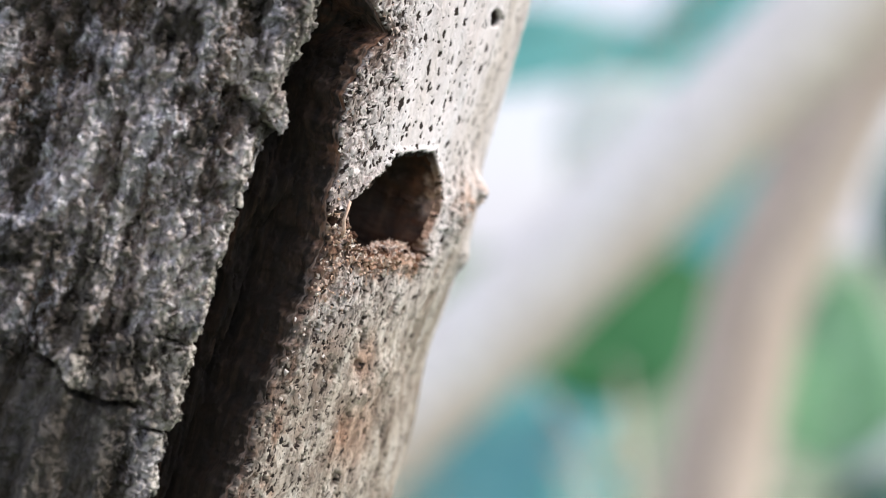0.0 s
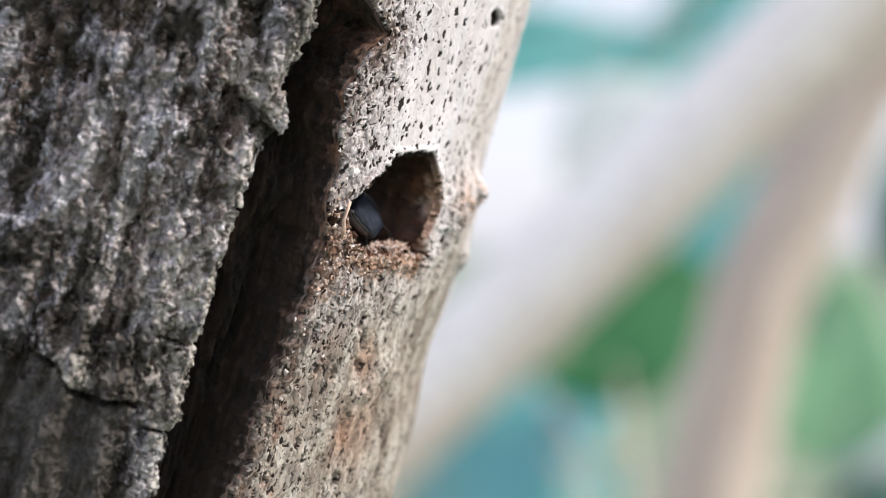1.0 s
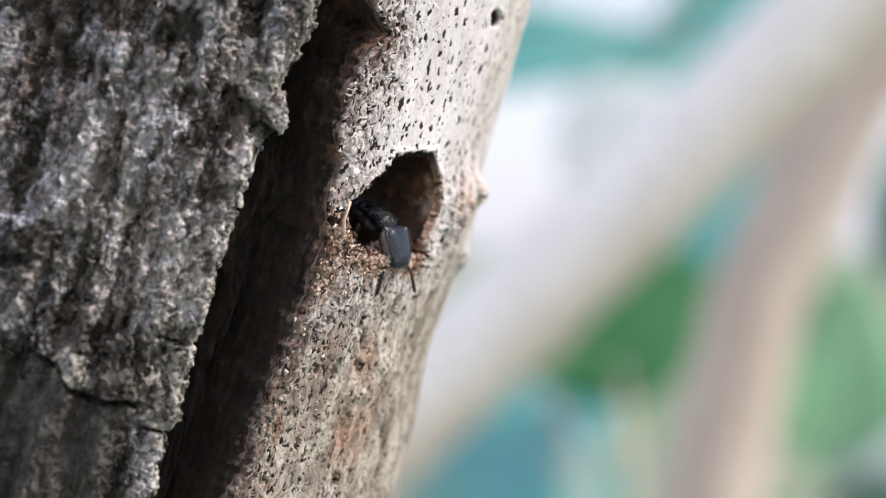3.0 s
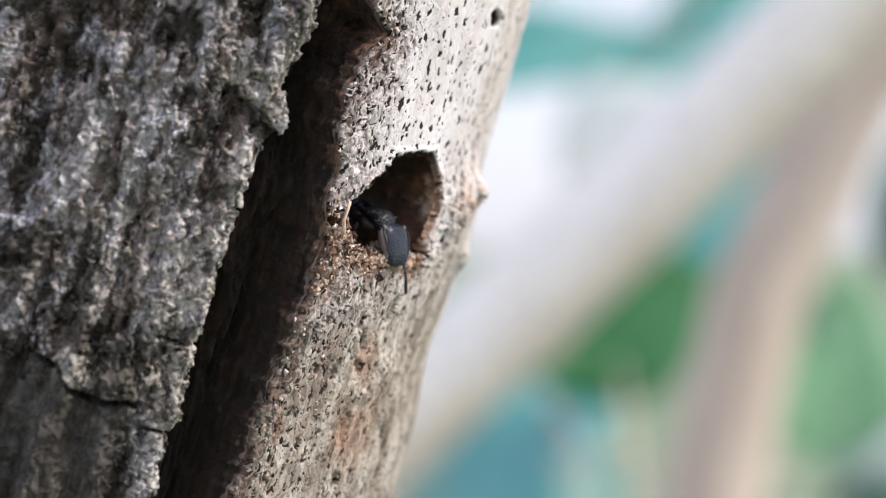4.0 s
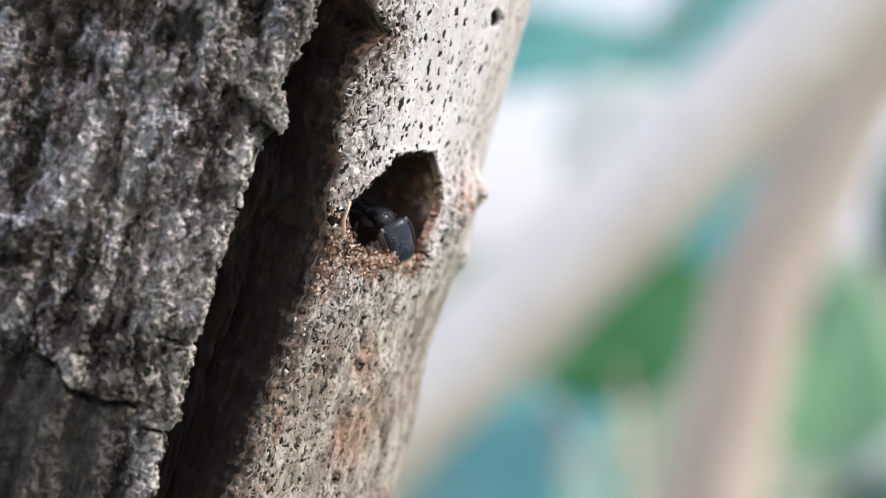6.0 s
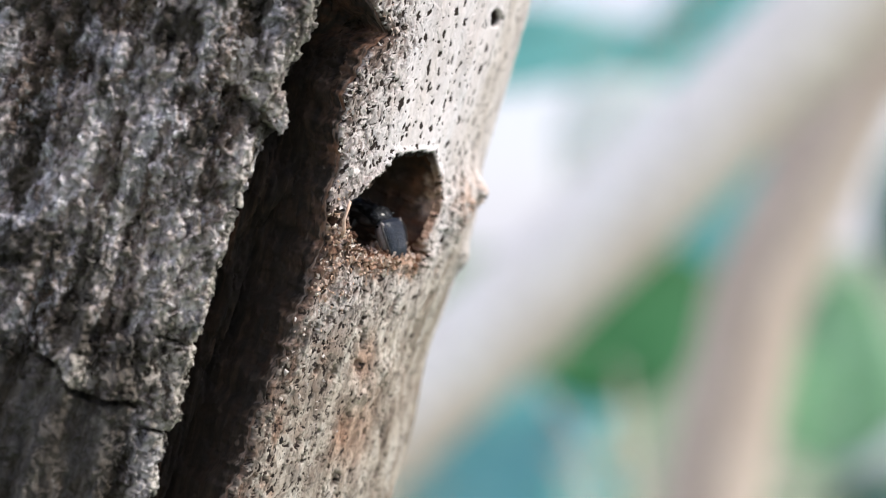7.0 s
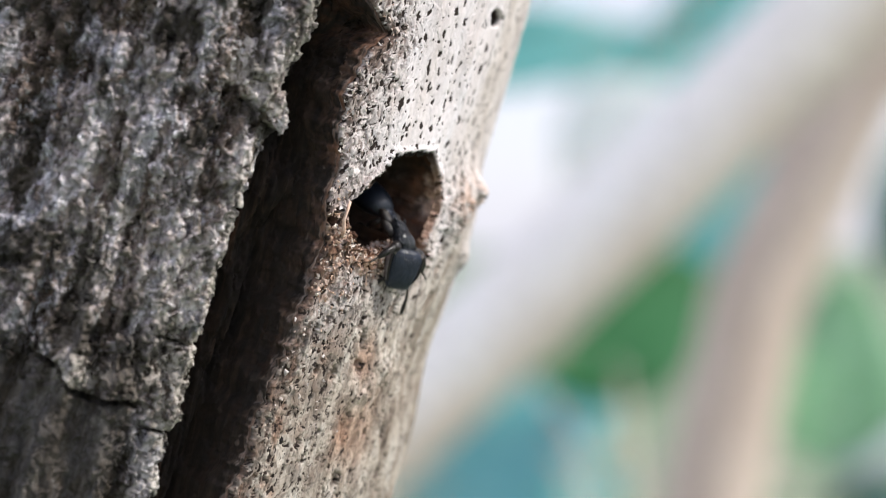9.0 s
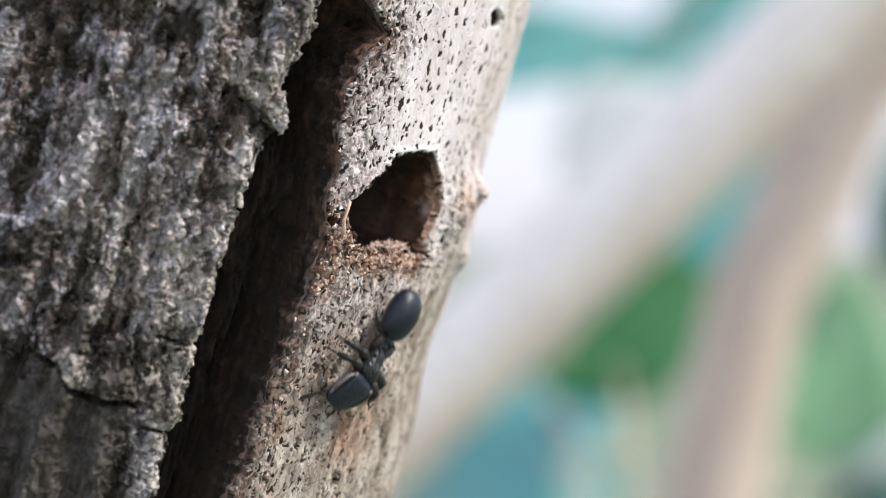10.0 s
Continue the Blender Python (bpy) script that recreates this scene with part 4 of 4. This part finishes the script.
line = [Vector((-0.20, 0.67, -0.02)), Vector((0.0, 0.665, 0.70)), EYE + Vector((0.0880, 0.656, -0.082)), EYE + Vector((0.1030, 0.656, -0.016)), EYE + Vector((0.1350, 0.656, 0.055)),
        EYE + Vector((0.1800, 0.656, 0.113)), Vector((0.50, 0.70, 1.75))]
under_plant(tan_sapling, "stem", tube(line, [0.023, 0.019, 0.0165, 0.0162, 0.0155, 0.015, 0.009], 20), MAT_TAN)

def leaves():
    high_p = EYE + Vector((0.195, 0.495, 0.157))
    low_p = EYE + Vector((-0.10, 0.492, -0.123))
    high_t = EYE + Vector((0.20, 0.66, 0.15))
    low_t = EYE + Vector((0.072, 0.66, -0.16))
    for stem_at, place, ln, wd, turn, tint in (
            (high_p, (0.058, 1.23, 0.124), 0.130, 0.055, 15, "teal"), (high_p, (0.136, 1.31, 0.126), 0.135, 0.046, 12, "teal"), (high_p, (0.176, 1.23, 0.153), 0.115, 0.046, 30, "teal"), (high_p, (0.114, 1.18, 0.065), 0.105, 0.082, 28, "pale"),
            (low_p, (0.031, 1.15, -0.109), 0.140, 0.092, 55, "blue"), (low_p, (0.066, 1.28, -0.103), 0.125, 0.088, 45, "blue"), (low_p, (0.006, 1.23, -0.153), 0.120, 0.070, 20, "teal"), (low_p, (0.061, 1.23, -0.153), 0.120, 0.062, 10, "teal")):
        hang_in(pale_sapling, stem_at, place, ln, wd, turn, tint)
    for stem_at, place, ln, wd, turn, tint in (
            (low_t, (0.100, 1.12, -0.038), 0.125, 0.100, 30, "green"), (low_t, (0.145, 1.25, -0.014), 0.110, 0.080, 45, "deep"), (high_t, (0.156, 1.20, 0.019), 0.140, 0.076, 45, "teal"),
            (high_t, (0.217, 1.31, 0.069), 0.110, 0.052, 45, "teal"), (low_t, (0.089, 1.39, -0.098), 0.090, 0.040, 35, "light"),
            (low_t, (0.242, 1.23, -0.073), 0.130, 0.088, 75, "light"), (low_t, (0.273, 1.31, -0.124), 0.095, 0.050, 10, "grey"), (high_t, (0.284, 1.23, 0.028), 0.100, 0.046, 80, "deep"),
            (low_t, (0.295, 1.31, -0.172), 0.100, 0.046, 5, "deep")):
        hang_in(tan_sapling, stem_at, place, ln, wd, turn, tint)


def hang_in(plant, *a):
    before = set(bpy.data.objects)
    hang_leaf(None, *a)
    for ob in set(bpy.data.objects) - before:
        ob.parent = plant
        ob.matrix_parent_inverse = plant.matrix_world.inverted()


leaves()


# ---- the ant ----
def shell(xs, wide, top, low, power=1.0, turns=28, lift=None):
    """A closed body lofted along x; wide, top and low are half sizes at each x."""
    bm = bmesh.new()
    n = 26
    fx = np.linspace(0, 1, n)
    fx = 0.5 - 0.5 * np.cos(np.pi * fx)
    px = np.interp(fx, [0, 1], [xs[0], xs[-1]])

    def soft(v):
        y = np.interp(px, xs, v)
        k = np.concatenate([y[:1], (y[:-2] + 2 * y[1:-1] + y[2:]) / 4, y[-1:]])
        return k

    w, t, b = soft(wide), soft(top), soft(low)
    z0 = soft(lift) if lift else np.zeros(n)
    rings = []
    for i in range(1, n - 1):
        ring = []
        for j in range(turns):
            a = 2 * math.pi * j / turns
            c, s_ = math.cos(a), math.sin(a)
            y = w[i] * math.copysign(abs(c) ** power, c)
            z = (t[i] if s_ > 0 else b[i]) * math.copysign(abs(s_) ** power, s_)
            ring.append(bm.verts.new(Vector((px[i], y, z + z0[i])) * MM))
        rings.append(ring)
    for a, b2 in zip(rings, rings[1:]):
        for j in range(turns):
            bm.faces.new((a[j], b2[j], b2[(j + 1) % turns], a[(j + 1) % turns]))
    for ring, x, z in ((rings[0], xs[0], z0[0]), (rings[-1], xs[-1], z0[-1])):
        tip = bm.verts.new(Vector((x, 0, z)) * MM)
        for j in range(turns):
            bm.faces.new((tip, ring[j], ring[(j + 1) % turns]))
    bmesh.ops.recalc_face_normals(bm, faces=bm.faces)
    return bm


def rod(points, radii, sides=9):
    return tube([Vector(p) * MM for p in points], [r * MM for r in radii], sides)


NECK, WAIST = Vector((0.58, 0, 0.03)) * MM, Vector((-0.66, 0, -0.02)) * MM
LEG_AT = [Vector((x, sd * y, -0.20)) * MM for sd in (1, -1) for x, y in ((0.30, 0.18), (-0.08, 0.18), (-0.42, 0.18))]


def blade(points, widths, out, thick=0.035):
    """A thin plate along points (mm), reaching out by the widths."""
    bm = bmesh.new()
    side = Vector(out).normalized()
    up = Vector((0, -side.z, side.y)) * thick / 2
    rings = [[bm.verts.new((Vector(p) + o) * MM) for o in (up, side * w + up * 0.4, side * w - up * 0.4, -up)] for p, w in zip(points, widths)]
    for a, b in zip(rings, rings[1:]):
        for k in range(4):
            bm.faces.new((a[k], a[(k + 1) % 4], b[(k + 1) % 4], b[k]))
    bm.faces.new(rings[0][::-1])
    bm.faces.new(rings[-1])
    bmesh.ops.recalc_face_normals(bm, faces=bm.faces)
    return bm


def build_ant():
    ant = new("ant")
    tagged(ant, "small matt black ant with a flat shield head, leaving its hole", "ant")
    # thorax: broad shoulders, a waisted middle and a lower rear
    bm = shell([-0.72, -0.62, -0.45, -0.28, -0.16, -0.05, 0.12, 0.30, 0.46, 0.58], [0.12, 0.24, 0.30, 0.30, 0.28, 0.35, 0.43, 0.44, 0.37, 0.16],
               [0.06, 0.14, 0.22, 0.25, 0.22, 0.27, 0.32, 0.29, 0.20, 0.06], [0.10, 0.20, 0.26, 0.28, 0.28, 0.28, 0.28, 0.25, 0.2, 0.08], 0.80)
    thorax = part("thorax", bm, MAT_THORAX, ant, "black coarsely pitted thorax plate with short spines")
    for sd in (1, -1):
        for x, y, dx, dy in ((0.40, 0.28, 0.06, 0.14), (0.16, 0.32, -0.02, 0.12), (-0.26, 0.20, -0.05, 0.14), (-0.50, 0.18, -0.20, 0.14)):
            part("spine", rod([(x, sd * y, 0.12), (x + dx * 0.6, sd * (y + dy * 0.6), 0.15), (x + dx, sd * (y + dy), 0.16)], [0.06, 0.04, 0.012], 8), MAT_THORAX, thorax)
    # head: a flat shield, widest behind the eyes, with paler plates along its sides
    head = part("head", shell([-0.06, 0.0, 0.12, 0.34, 0.64, 0.94, 1.16, 1.29, 1.36], [0.30, 0.50, 0.575, 0.585, 0.555, 0.50, 0.46, 0.41, 0.30],
                              [0.10, 0.20, 0.27, 0.31, 0.31, 0.27, 0.21, 0.14, 0.06], [0.12, 0.24, 0.34, 0.42, 0.42, 0.38, 0.32, 0.24, 0.10], 0.74), MAT_SHELL, ant, "flat shield-shaped black head, finely pitted")
    head.location = NECK
    for sd in (1, -1):
        edge = [(0.04, sd * 0.47, 0.12), (0.16, sd * 0.55, 0.15), (0.40, sd * 0.57, 0.17), (0.70, sd * 0.535, 0.16), (1.00, sd * 0.46, 0.12), (1.24, sd * 0.37, 0.06)]
        part("head_rim", blade(edge, [0.04, 0.06, 0.07, 0.07, 0.06, 0.03], (0, sd, 0.10), 0.05), MAT_LIMB, head, "thin raised head rim")
        part("cheek", blade([(x, y * 1.0, z - 0.04) for x, y, z in edge], [0.12, 0.20, 0.25, 0.24, 0.18, 0.08], (0, sd * 0.42, -1.0), 0.07), MAT_RIM, head, "dull brown-grey pitted cheek plate")
        part("corner", rod([(0.14, sd * 0.46, 0.10), (0.06, sd * 0.52, 0.12), (0.00, sd * 0.55, 0.12)], [0.09, 0.065, 0.03], 8), MAT_RIM, head)
        eye = bmesh.new()
        bmesh.ops.create_uvsphere(eye, u_segments=14, v_segments=8, radius=0.11 * MM, matrix=Matrix.Translation(Vector((0.20, sd * 0.54, -0.04)) * MM) @ Matrix.Diagonal((1.2, 0.8, 0.9, 1)))
        part("eye", eye, MAT_EYE, head)
        part("mandible", rod([(1.14, sd * 0.26, -0.10), (1.29, sd * 0.20, -0.12), (1.36, sd * 0.06, -0.12)], [0.10, 0.085, 0.03], 8), MAT_LIMB, head)
        an = part("antenna", rod([(0, 0, 0), (0.28, sd * 0.03, 0.0), (0.56, sd * 0.06, 0.02), (0.80, sd * 0.05, 0.01), (1.06, sd * 0.02, -0.02), (1.28, 0, -0.05), (1.34, 0, -0.05)],
                                 [0.050, 0.042, 0.042, 0.052, 0.070, 0.062, 0.02], 8), MAT_LIMB, head)
        an.location = Vector((0.98, sd * 0.38, -0.10)) * MM
    # waist and gaster
    petiole = part("petiole", shell([-0.34, -0.28, -0.16, -0.05, 0.04], [0.07, 0.15, 0.20, 0.14, 0.06], [0.06, 0.14, 0.17, 0.10, 0.05], [0.06, 0.10, 0.12, 0.10, 0.06]), MAT_SHELL, ant)
    petiole.location = WAIST
    part("postpetiole", shell([-0.62, -0.56, -0.44, -0.34, -0.28], [0.08, 0.20, 0.25, 0.20, 0.07], [0.07, 0.15, 0.18, 0.14, 0.05], [0.06, 0.12, 0.14, 0.10, 0.05]), MAT_SHELL, petiole)
    for sd in (1, -1):
        part("spine", rod([(-0.44, sd * 0.2, 0.02), (-0.40, sd * 0.32, 0.02), (-0.46, sd * 0.40, 0.0)], [0.06, 0.045, 0.012], 7), MAT_SHELL, petiole)
    part("gaster", shell([-2.36, -2.31, -2.18, -1.9, -1.5, -1.05, -0.72, -0.54, -0.48], [0.14, 0.30, 0.46, 0.60, 0.655, 0.63, 0.53, 0.36, 0.12],
                         [0.08, 0.22, 0.36, 0.52, 0.60, 0.56, 0.42, 0.24, 0.06], [0.08, 0.18, 0.30, 0.42, 0.46, 0.42, 0.32, 0.18, 0.05]), MAT_GASTER, petiole, "smooth oval dark grey gaster")
    # legs: flattened thigh, shin and foot
    sweep = (35, -15, -50)
    for k, at in enumerate(LEG_AT):
        sd = 1 if k < 3 else -1
        a = radians(sweep[k % 3])
        out = Vector((math.sin(a), sd * math.cos(a), 0))
        knee = out * 0.70 + Vector((0, 0, 0.28))
        ankle = out * 1.15 + Vector((0, 0, -0.22))
        toe = out * 1.55 + Vector((0, 0, -0.36))
        leg = part("leg", rod([(0, 0, 0), knee * 0.35, knee * 0.75, knee], [0.12, 0.19, 0.18, 0.09]), MAT_LIMB, ant)
        leg.location = at
        part("shin", rod([knee, knee.lerp(ankle, 0.5), ankle], [0.09, 0.13, 0.07]), MAT_LIMB, leg)
        part("foot", rod([ankle, ankle.lerp(toe, 0.5), toe], [0.04, 0.035, 0.025], 7), MAT_LIMB, leg)
    return ant


ant = build_ant()


# ---- what moves: the ant, its head, waist, feelers and legs ----
def motions():
    def spot(t, x, y, z, rx, ry, rz):
        return t, Matrix.Translation(EYE) @ pose(x * MM, y * MM, z * MM, rx, ry, rz)

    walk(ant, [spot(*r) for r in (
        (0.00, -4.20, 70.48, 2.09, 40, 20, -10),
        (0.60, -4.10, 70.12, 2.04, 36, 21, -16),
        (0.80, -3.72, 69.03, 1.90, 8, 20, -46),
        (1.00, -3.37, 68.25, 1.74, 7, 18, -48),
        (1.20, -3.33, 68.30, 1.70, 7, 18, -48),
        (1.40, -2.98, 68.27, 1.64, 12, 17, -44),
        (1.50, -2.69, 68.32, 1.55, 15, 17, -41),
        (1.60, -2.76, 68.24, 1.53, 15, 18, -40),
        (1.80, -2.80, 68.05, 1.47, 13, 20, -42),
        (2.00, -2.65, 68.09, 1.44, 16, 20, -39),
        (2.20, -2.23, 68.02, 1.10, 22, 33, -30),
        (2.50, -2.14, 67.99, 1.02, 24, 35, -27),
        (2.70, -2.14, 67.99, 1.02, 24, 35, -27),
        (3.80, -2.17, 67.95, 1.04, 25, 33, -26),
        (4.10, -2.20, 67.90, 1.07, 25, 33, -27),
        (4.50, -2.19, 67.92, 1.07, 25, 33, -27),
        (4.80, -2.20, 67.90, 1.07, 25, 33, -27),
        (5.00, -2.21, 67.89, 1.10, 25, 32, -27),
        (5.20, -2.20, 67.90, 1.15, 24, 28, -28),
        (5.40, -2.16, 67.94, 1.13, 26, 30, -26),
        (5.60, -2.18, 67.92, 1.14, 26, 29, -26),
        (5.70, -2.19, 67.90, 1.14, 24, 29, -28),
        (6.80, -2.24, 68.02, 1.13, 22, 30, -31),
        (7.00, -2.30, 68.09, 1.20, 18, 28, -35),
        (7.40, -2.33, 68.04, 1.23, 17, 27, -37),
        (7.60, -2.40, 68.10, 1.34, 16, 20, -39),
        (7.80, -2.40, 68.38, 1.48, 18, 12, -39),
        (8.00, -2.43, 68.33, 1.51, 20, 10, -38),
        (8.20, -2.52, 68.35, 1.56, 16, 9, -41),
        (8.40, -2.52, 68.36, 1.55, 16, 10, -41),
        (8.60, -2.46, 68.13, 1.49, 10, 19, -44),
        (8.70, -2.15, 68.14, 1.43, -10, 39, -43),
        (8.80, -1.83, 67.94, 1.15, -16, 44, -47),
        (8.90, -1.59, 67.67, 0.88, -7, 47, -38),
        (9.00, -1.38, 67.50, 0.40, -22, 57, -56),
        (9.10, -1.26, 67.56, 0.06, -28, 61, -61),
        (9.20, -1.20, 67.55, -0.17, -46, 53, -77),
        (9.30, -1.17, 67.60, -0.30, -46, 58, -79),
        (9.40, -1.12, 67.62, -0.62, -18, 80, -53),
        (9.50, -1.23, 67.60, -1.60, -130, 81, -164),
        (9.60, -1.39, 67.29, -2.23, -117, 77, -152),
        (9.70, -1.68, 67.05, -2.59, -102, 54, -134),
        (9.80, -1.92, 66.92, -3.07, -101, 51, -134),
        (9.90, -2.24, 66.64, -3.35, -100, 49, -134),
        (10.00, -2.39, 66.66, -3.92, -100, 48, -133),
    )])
    parts = {}
    for ob in ant.children:
        parts.setdefault(ob.name.split('.')[0], []).append(ob)
    walk(parts['head'][0], [(t, Matrix.Translation(NECK) @ pose(0, 0, 0, *r)) for t, *r in (
        (0.00, 11, 36, 26),
        (0.60, 17, 40, 38),
        (0.80, 29, 44, 50),
        (1.00, 34, 49, 54),
        (1.20, 27, 47, 42),
        (1.40, 26, 48, 41),
        (1.50, 30, 48, 48),
        (1.60, 27, 51, 42),
        (1.80, 27, 54, 43),
        (2.00, 23, 52, 38),
        (2.20, -19, 38, -17),
        (2.50, -18, 37, -17),
        (2.70, -20, 35, -21),
        (3.80, -22, 37, -24),
        (4.10, -24, 37, -27),
        (4.50, -22, 39, -24),
        (4.80, -23, 38, -26),
        (5.00, -18, 45, -17),
        (5.20, 35, 49, 28),
        (5.40, 30, 49, 17),
        (5.60, 26, 51, 9),
        (5.70, 26, 51, 9),
        (6.80, -20, 44, -18),
        (7.00, -14, 50, -7),
        (7.40, -8, 52, 2),
        (7.60, -10, 60, 16),
        (7.80, 3, 68, 29),
        (8.00, 3, 70, 28),
        (8.20, 8, 68, 34),
        (8.40, 4, 67, 30),
        (8.60, 9, 57, 13),
        (8.70, 25, 39, 8),
        (8.80, 28, 41, 8),
        (8.90, 30, 48, 10),
        (9.00, 34, 51, 14),
        (9.10, 33, 51, 1),
        (9.20, 41, 54, 16),
        (9.30, 36, 50, 5),
        (9.40, 30, 31, -19),
        (9.50, 39, 15, -25),
        (9.60, -2, 32, -15),
        (9.70, 1, 32, 5),
        (9.80, 1, 31, 4),
        (9.90, 1, 32, 9),
        (10.00, 1, 33, 4),
    )])
    walk(parts['petiole'][0], [(t, Matrix.Translation(WAIST) @ pose(0, 0, 0, *r)) for t, *r in (
        (0.00, -3, -11, -6),
        (0.60, -3, -10, -5),
        (0.80, 0, -6, 0),
        (1.00, 0, -5, 0),
        (1.20, 0, -5, 0),
        (1.40, -1, -5, -1),
        (1.50, -1, -5, -1),
        (1.60, -1, -6, -1),
        (1.80, -1, -6, -1),
        (2.00, -1, -6, -2),
        (2.20, -1, -10, -2),
        (2.50, -1, -11, -2),
        (2.70, -1, -11, -2),
        (3.80, -1, -11, -3),
        (4.10, -1, -10, -3),
        (4.50, -1, -10, -3),
        (4.80, -1, -10, -3),
        (5.00, -1, -10, -3),
        (5.20, -1, -9, -3),
        (5.40, -1, -10, -3),
        (5.60, -1, -10, -3),
        (5.70, -1, -9, -3),
        (6.80, -1, -9, -2),
        (7.00, -1, -8, -2),
        (7.40, -1, -8, -2),
        (7.60, -1, -6, -2),
        (7.80, -2, -4, -2),
        (8.00, -3, -4, -2),
        (8.20, -2, -3, -2),
        (8.40, -2, -3, -2),
        (8.60, -1, -6, -1),
        (8.70, -2, -10, -4),
        (8.80, 9, -12, 17),
        (8.90, 4, -11, 8),
        (9.00, 3, -25, 6),
        (9.10, 5, -29, 10),
        (9.20, 11, -27, 23),
        (9.30, 10, -27, 28),
        (9.40, 15, -13, 33),
        (9.50, 4, -10, 28),
        (9.60, 3, 2, 25),
        (9.70, 4, 6, 30),
        (9.80, 3, 9, 25),
        (9.90, 3, 9, 20),
        (10.00, 2, 9, 14),
    )])

    feelers = [ob for ob in parts['head'][0].children if ob.name.startswith('antenna')]
    # seconds, then outward turn and dip of the one and of the other feeler
    swings = ((0.0, 10, 20, 10, 20), (1.0, 20, 10, 15, 15), (1.2, 30, 5, 10, 15), (1.5, 0, 30, 5, 40), (1.8, 5, 35, 20, 35), (2.1, 25, 10, 15, 15), (2.3, 15, 8, 15, 12), (2.5, 40, 4, 15, 6),
              (2.7, 35, 5, 15, 25), (3.2, 15, 8, 20, 20), (3.8, 8, 4, 18, 25), (4.1, 5, 6, 15, 25), (4.5, 5, 5, 20, 30), (4.7, 0, 4, 15, 28), (5.0, 30, 5, 10, 12), (5.2, 46, -4, 2, 6),
              (5.3, 44, -6, 2, 6), (5.5, 18, 4, -8, 8), (5.7, 5, 12, 0, 8), (6.0, 10, 50, 8, 40), (6.4, 8, 90, 8, 80), (6.8, 0, 60, 20, 55), (7.0, 6, 120, 8, 110), (7.4, -6, 125, 6, 118), (7.8, 8, 142, 8, 134),
              (8.2, -8, 140, 10, 130), (8.5, 5, 130, 12, 120), (8.65, 10, 70, 20, 65), (8.8, 12, 22, 25, 25), (8.9, 12, 6, 30, 14), (9.2, 8, 6, 20, 10), (9.5, 10, 10, 16, 12), (9.8, 4, 8, 24, 6), (10.0, 8, 10, 22, 8))
    for k, ob in enumerate(feelers):
        at, sd = ob.location.copy(), 1 if k == 0 else -1
        walk(ob, [(r[0], Matrix.Translation(at) @ pose(0, 0, 0, 0, r[2 + 2 * k], sd * r[1 + 2 * k])) for r in swings])

    for k, ob in enumerate(parts['leg']):
        at, sd = LEG_AT[k], 1 if k < 3 else -1
        phase = 0 if k in (0, 2, 4) else math.pi
        tuck = Matrix.Translation(at) @ pose(0, 0, 0, sd * -30, 0, sd * (95, 60, 30)[k % 3])
        rows = [(0.0, tuck), (8.6, tuck)]
        for i in range(1, 15):
            t = 8.6 + i * 0.1
            free = min(1.0, max(0.0, (t - (8.7, 9.1, 9.4)[k % 3]) / 0.25))
            rows.append((t, Matrix.Translation(at) @ pose(0, 0, 0, sd * -30 * (1 - free), 0, sd * (95, 60, 30)[k % 3] * (1 - free) + free * 22 * math.sin(14 * t + phase))))
        walk(ob, rows)


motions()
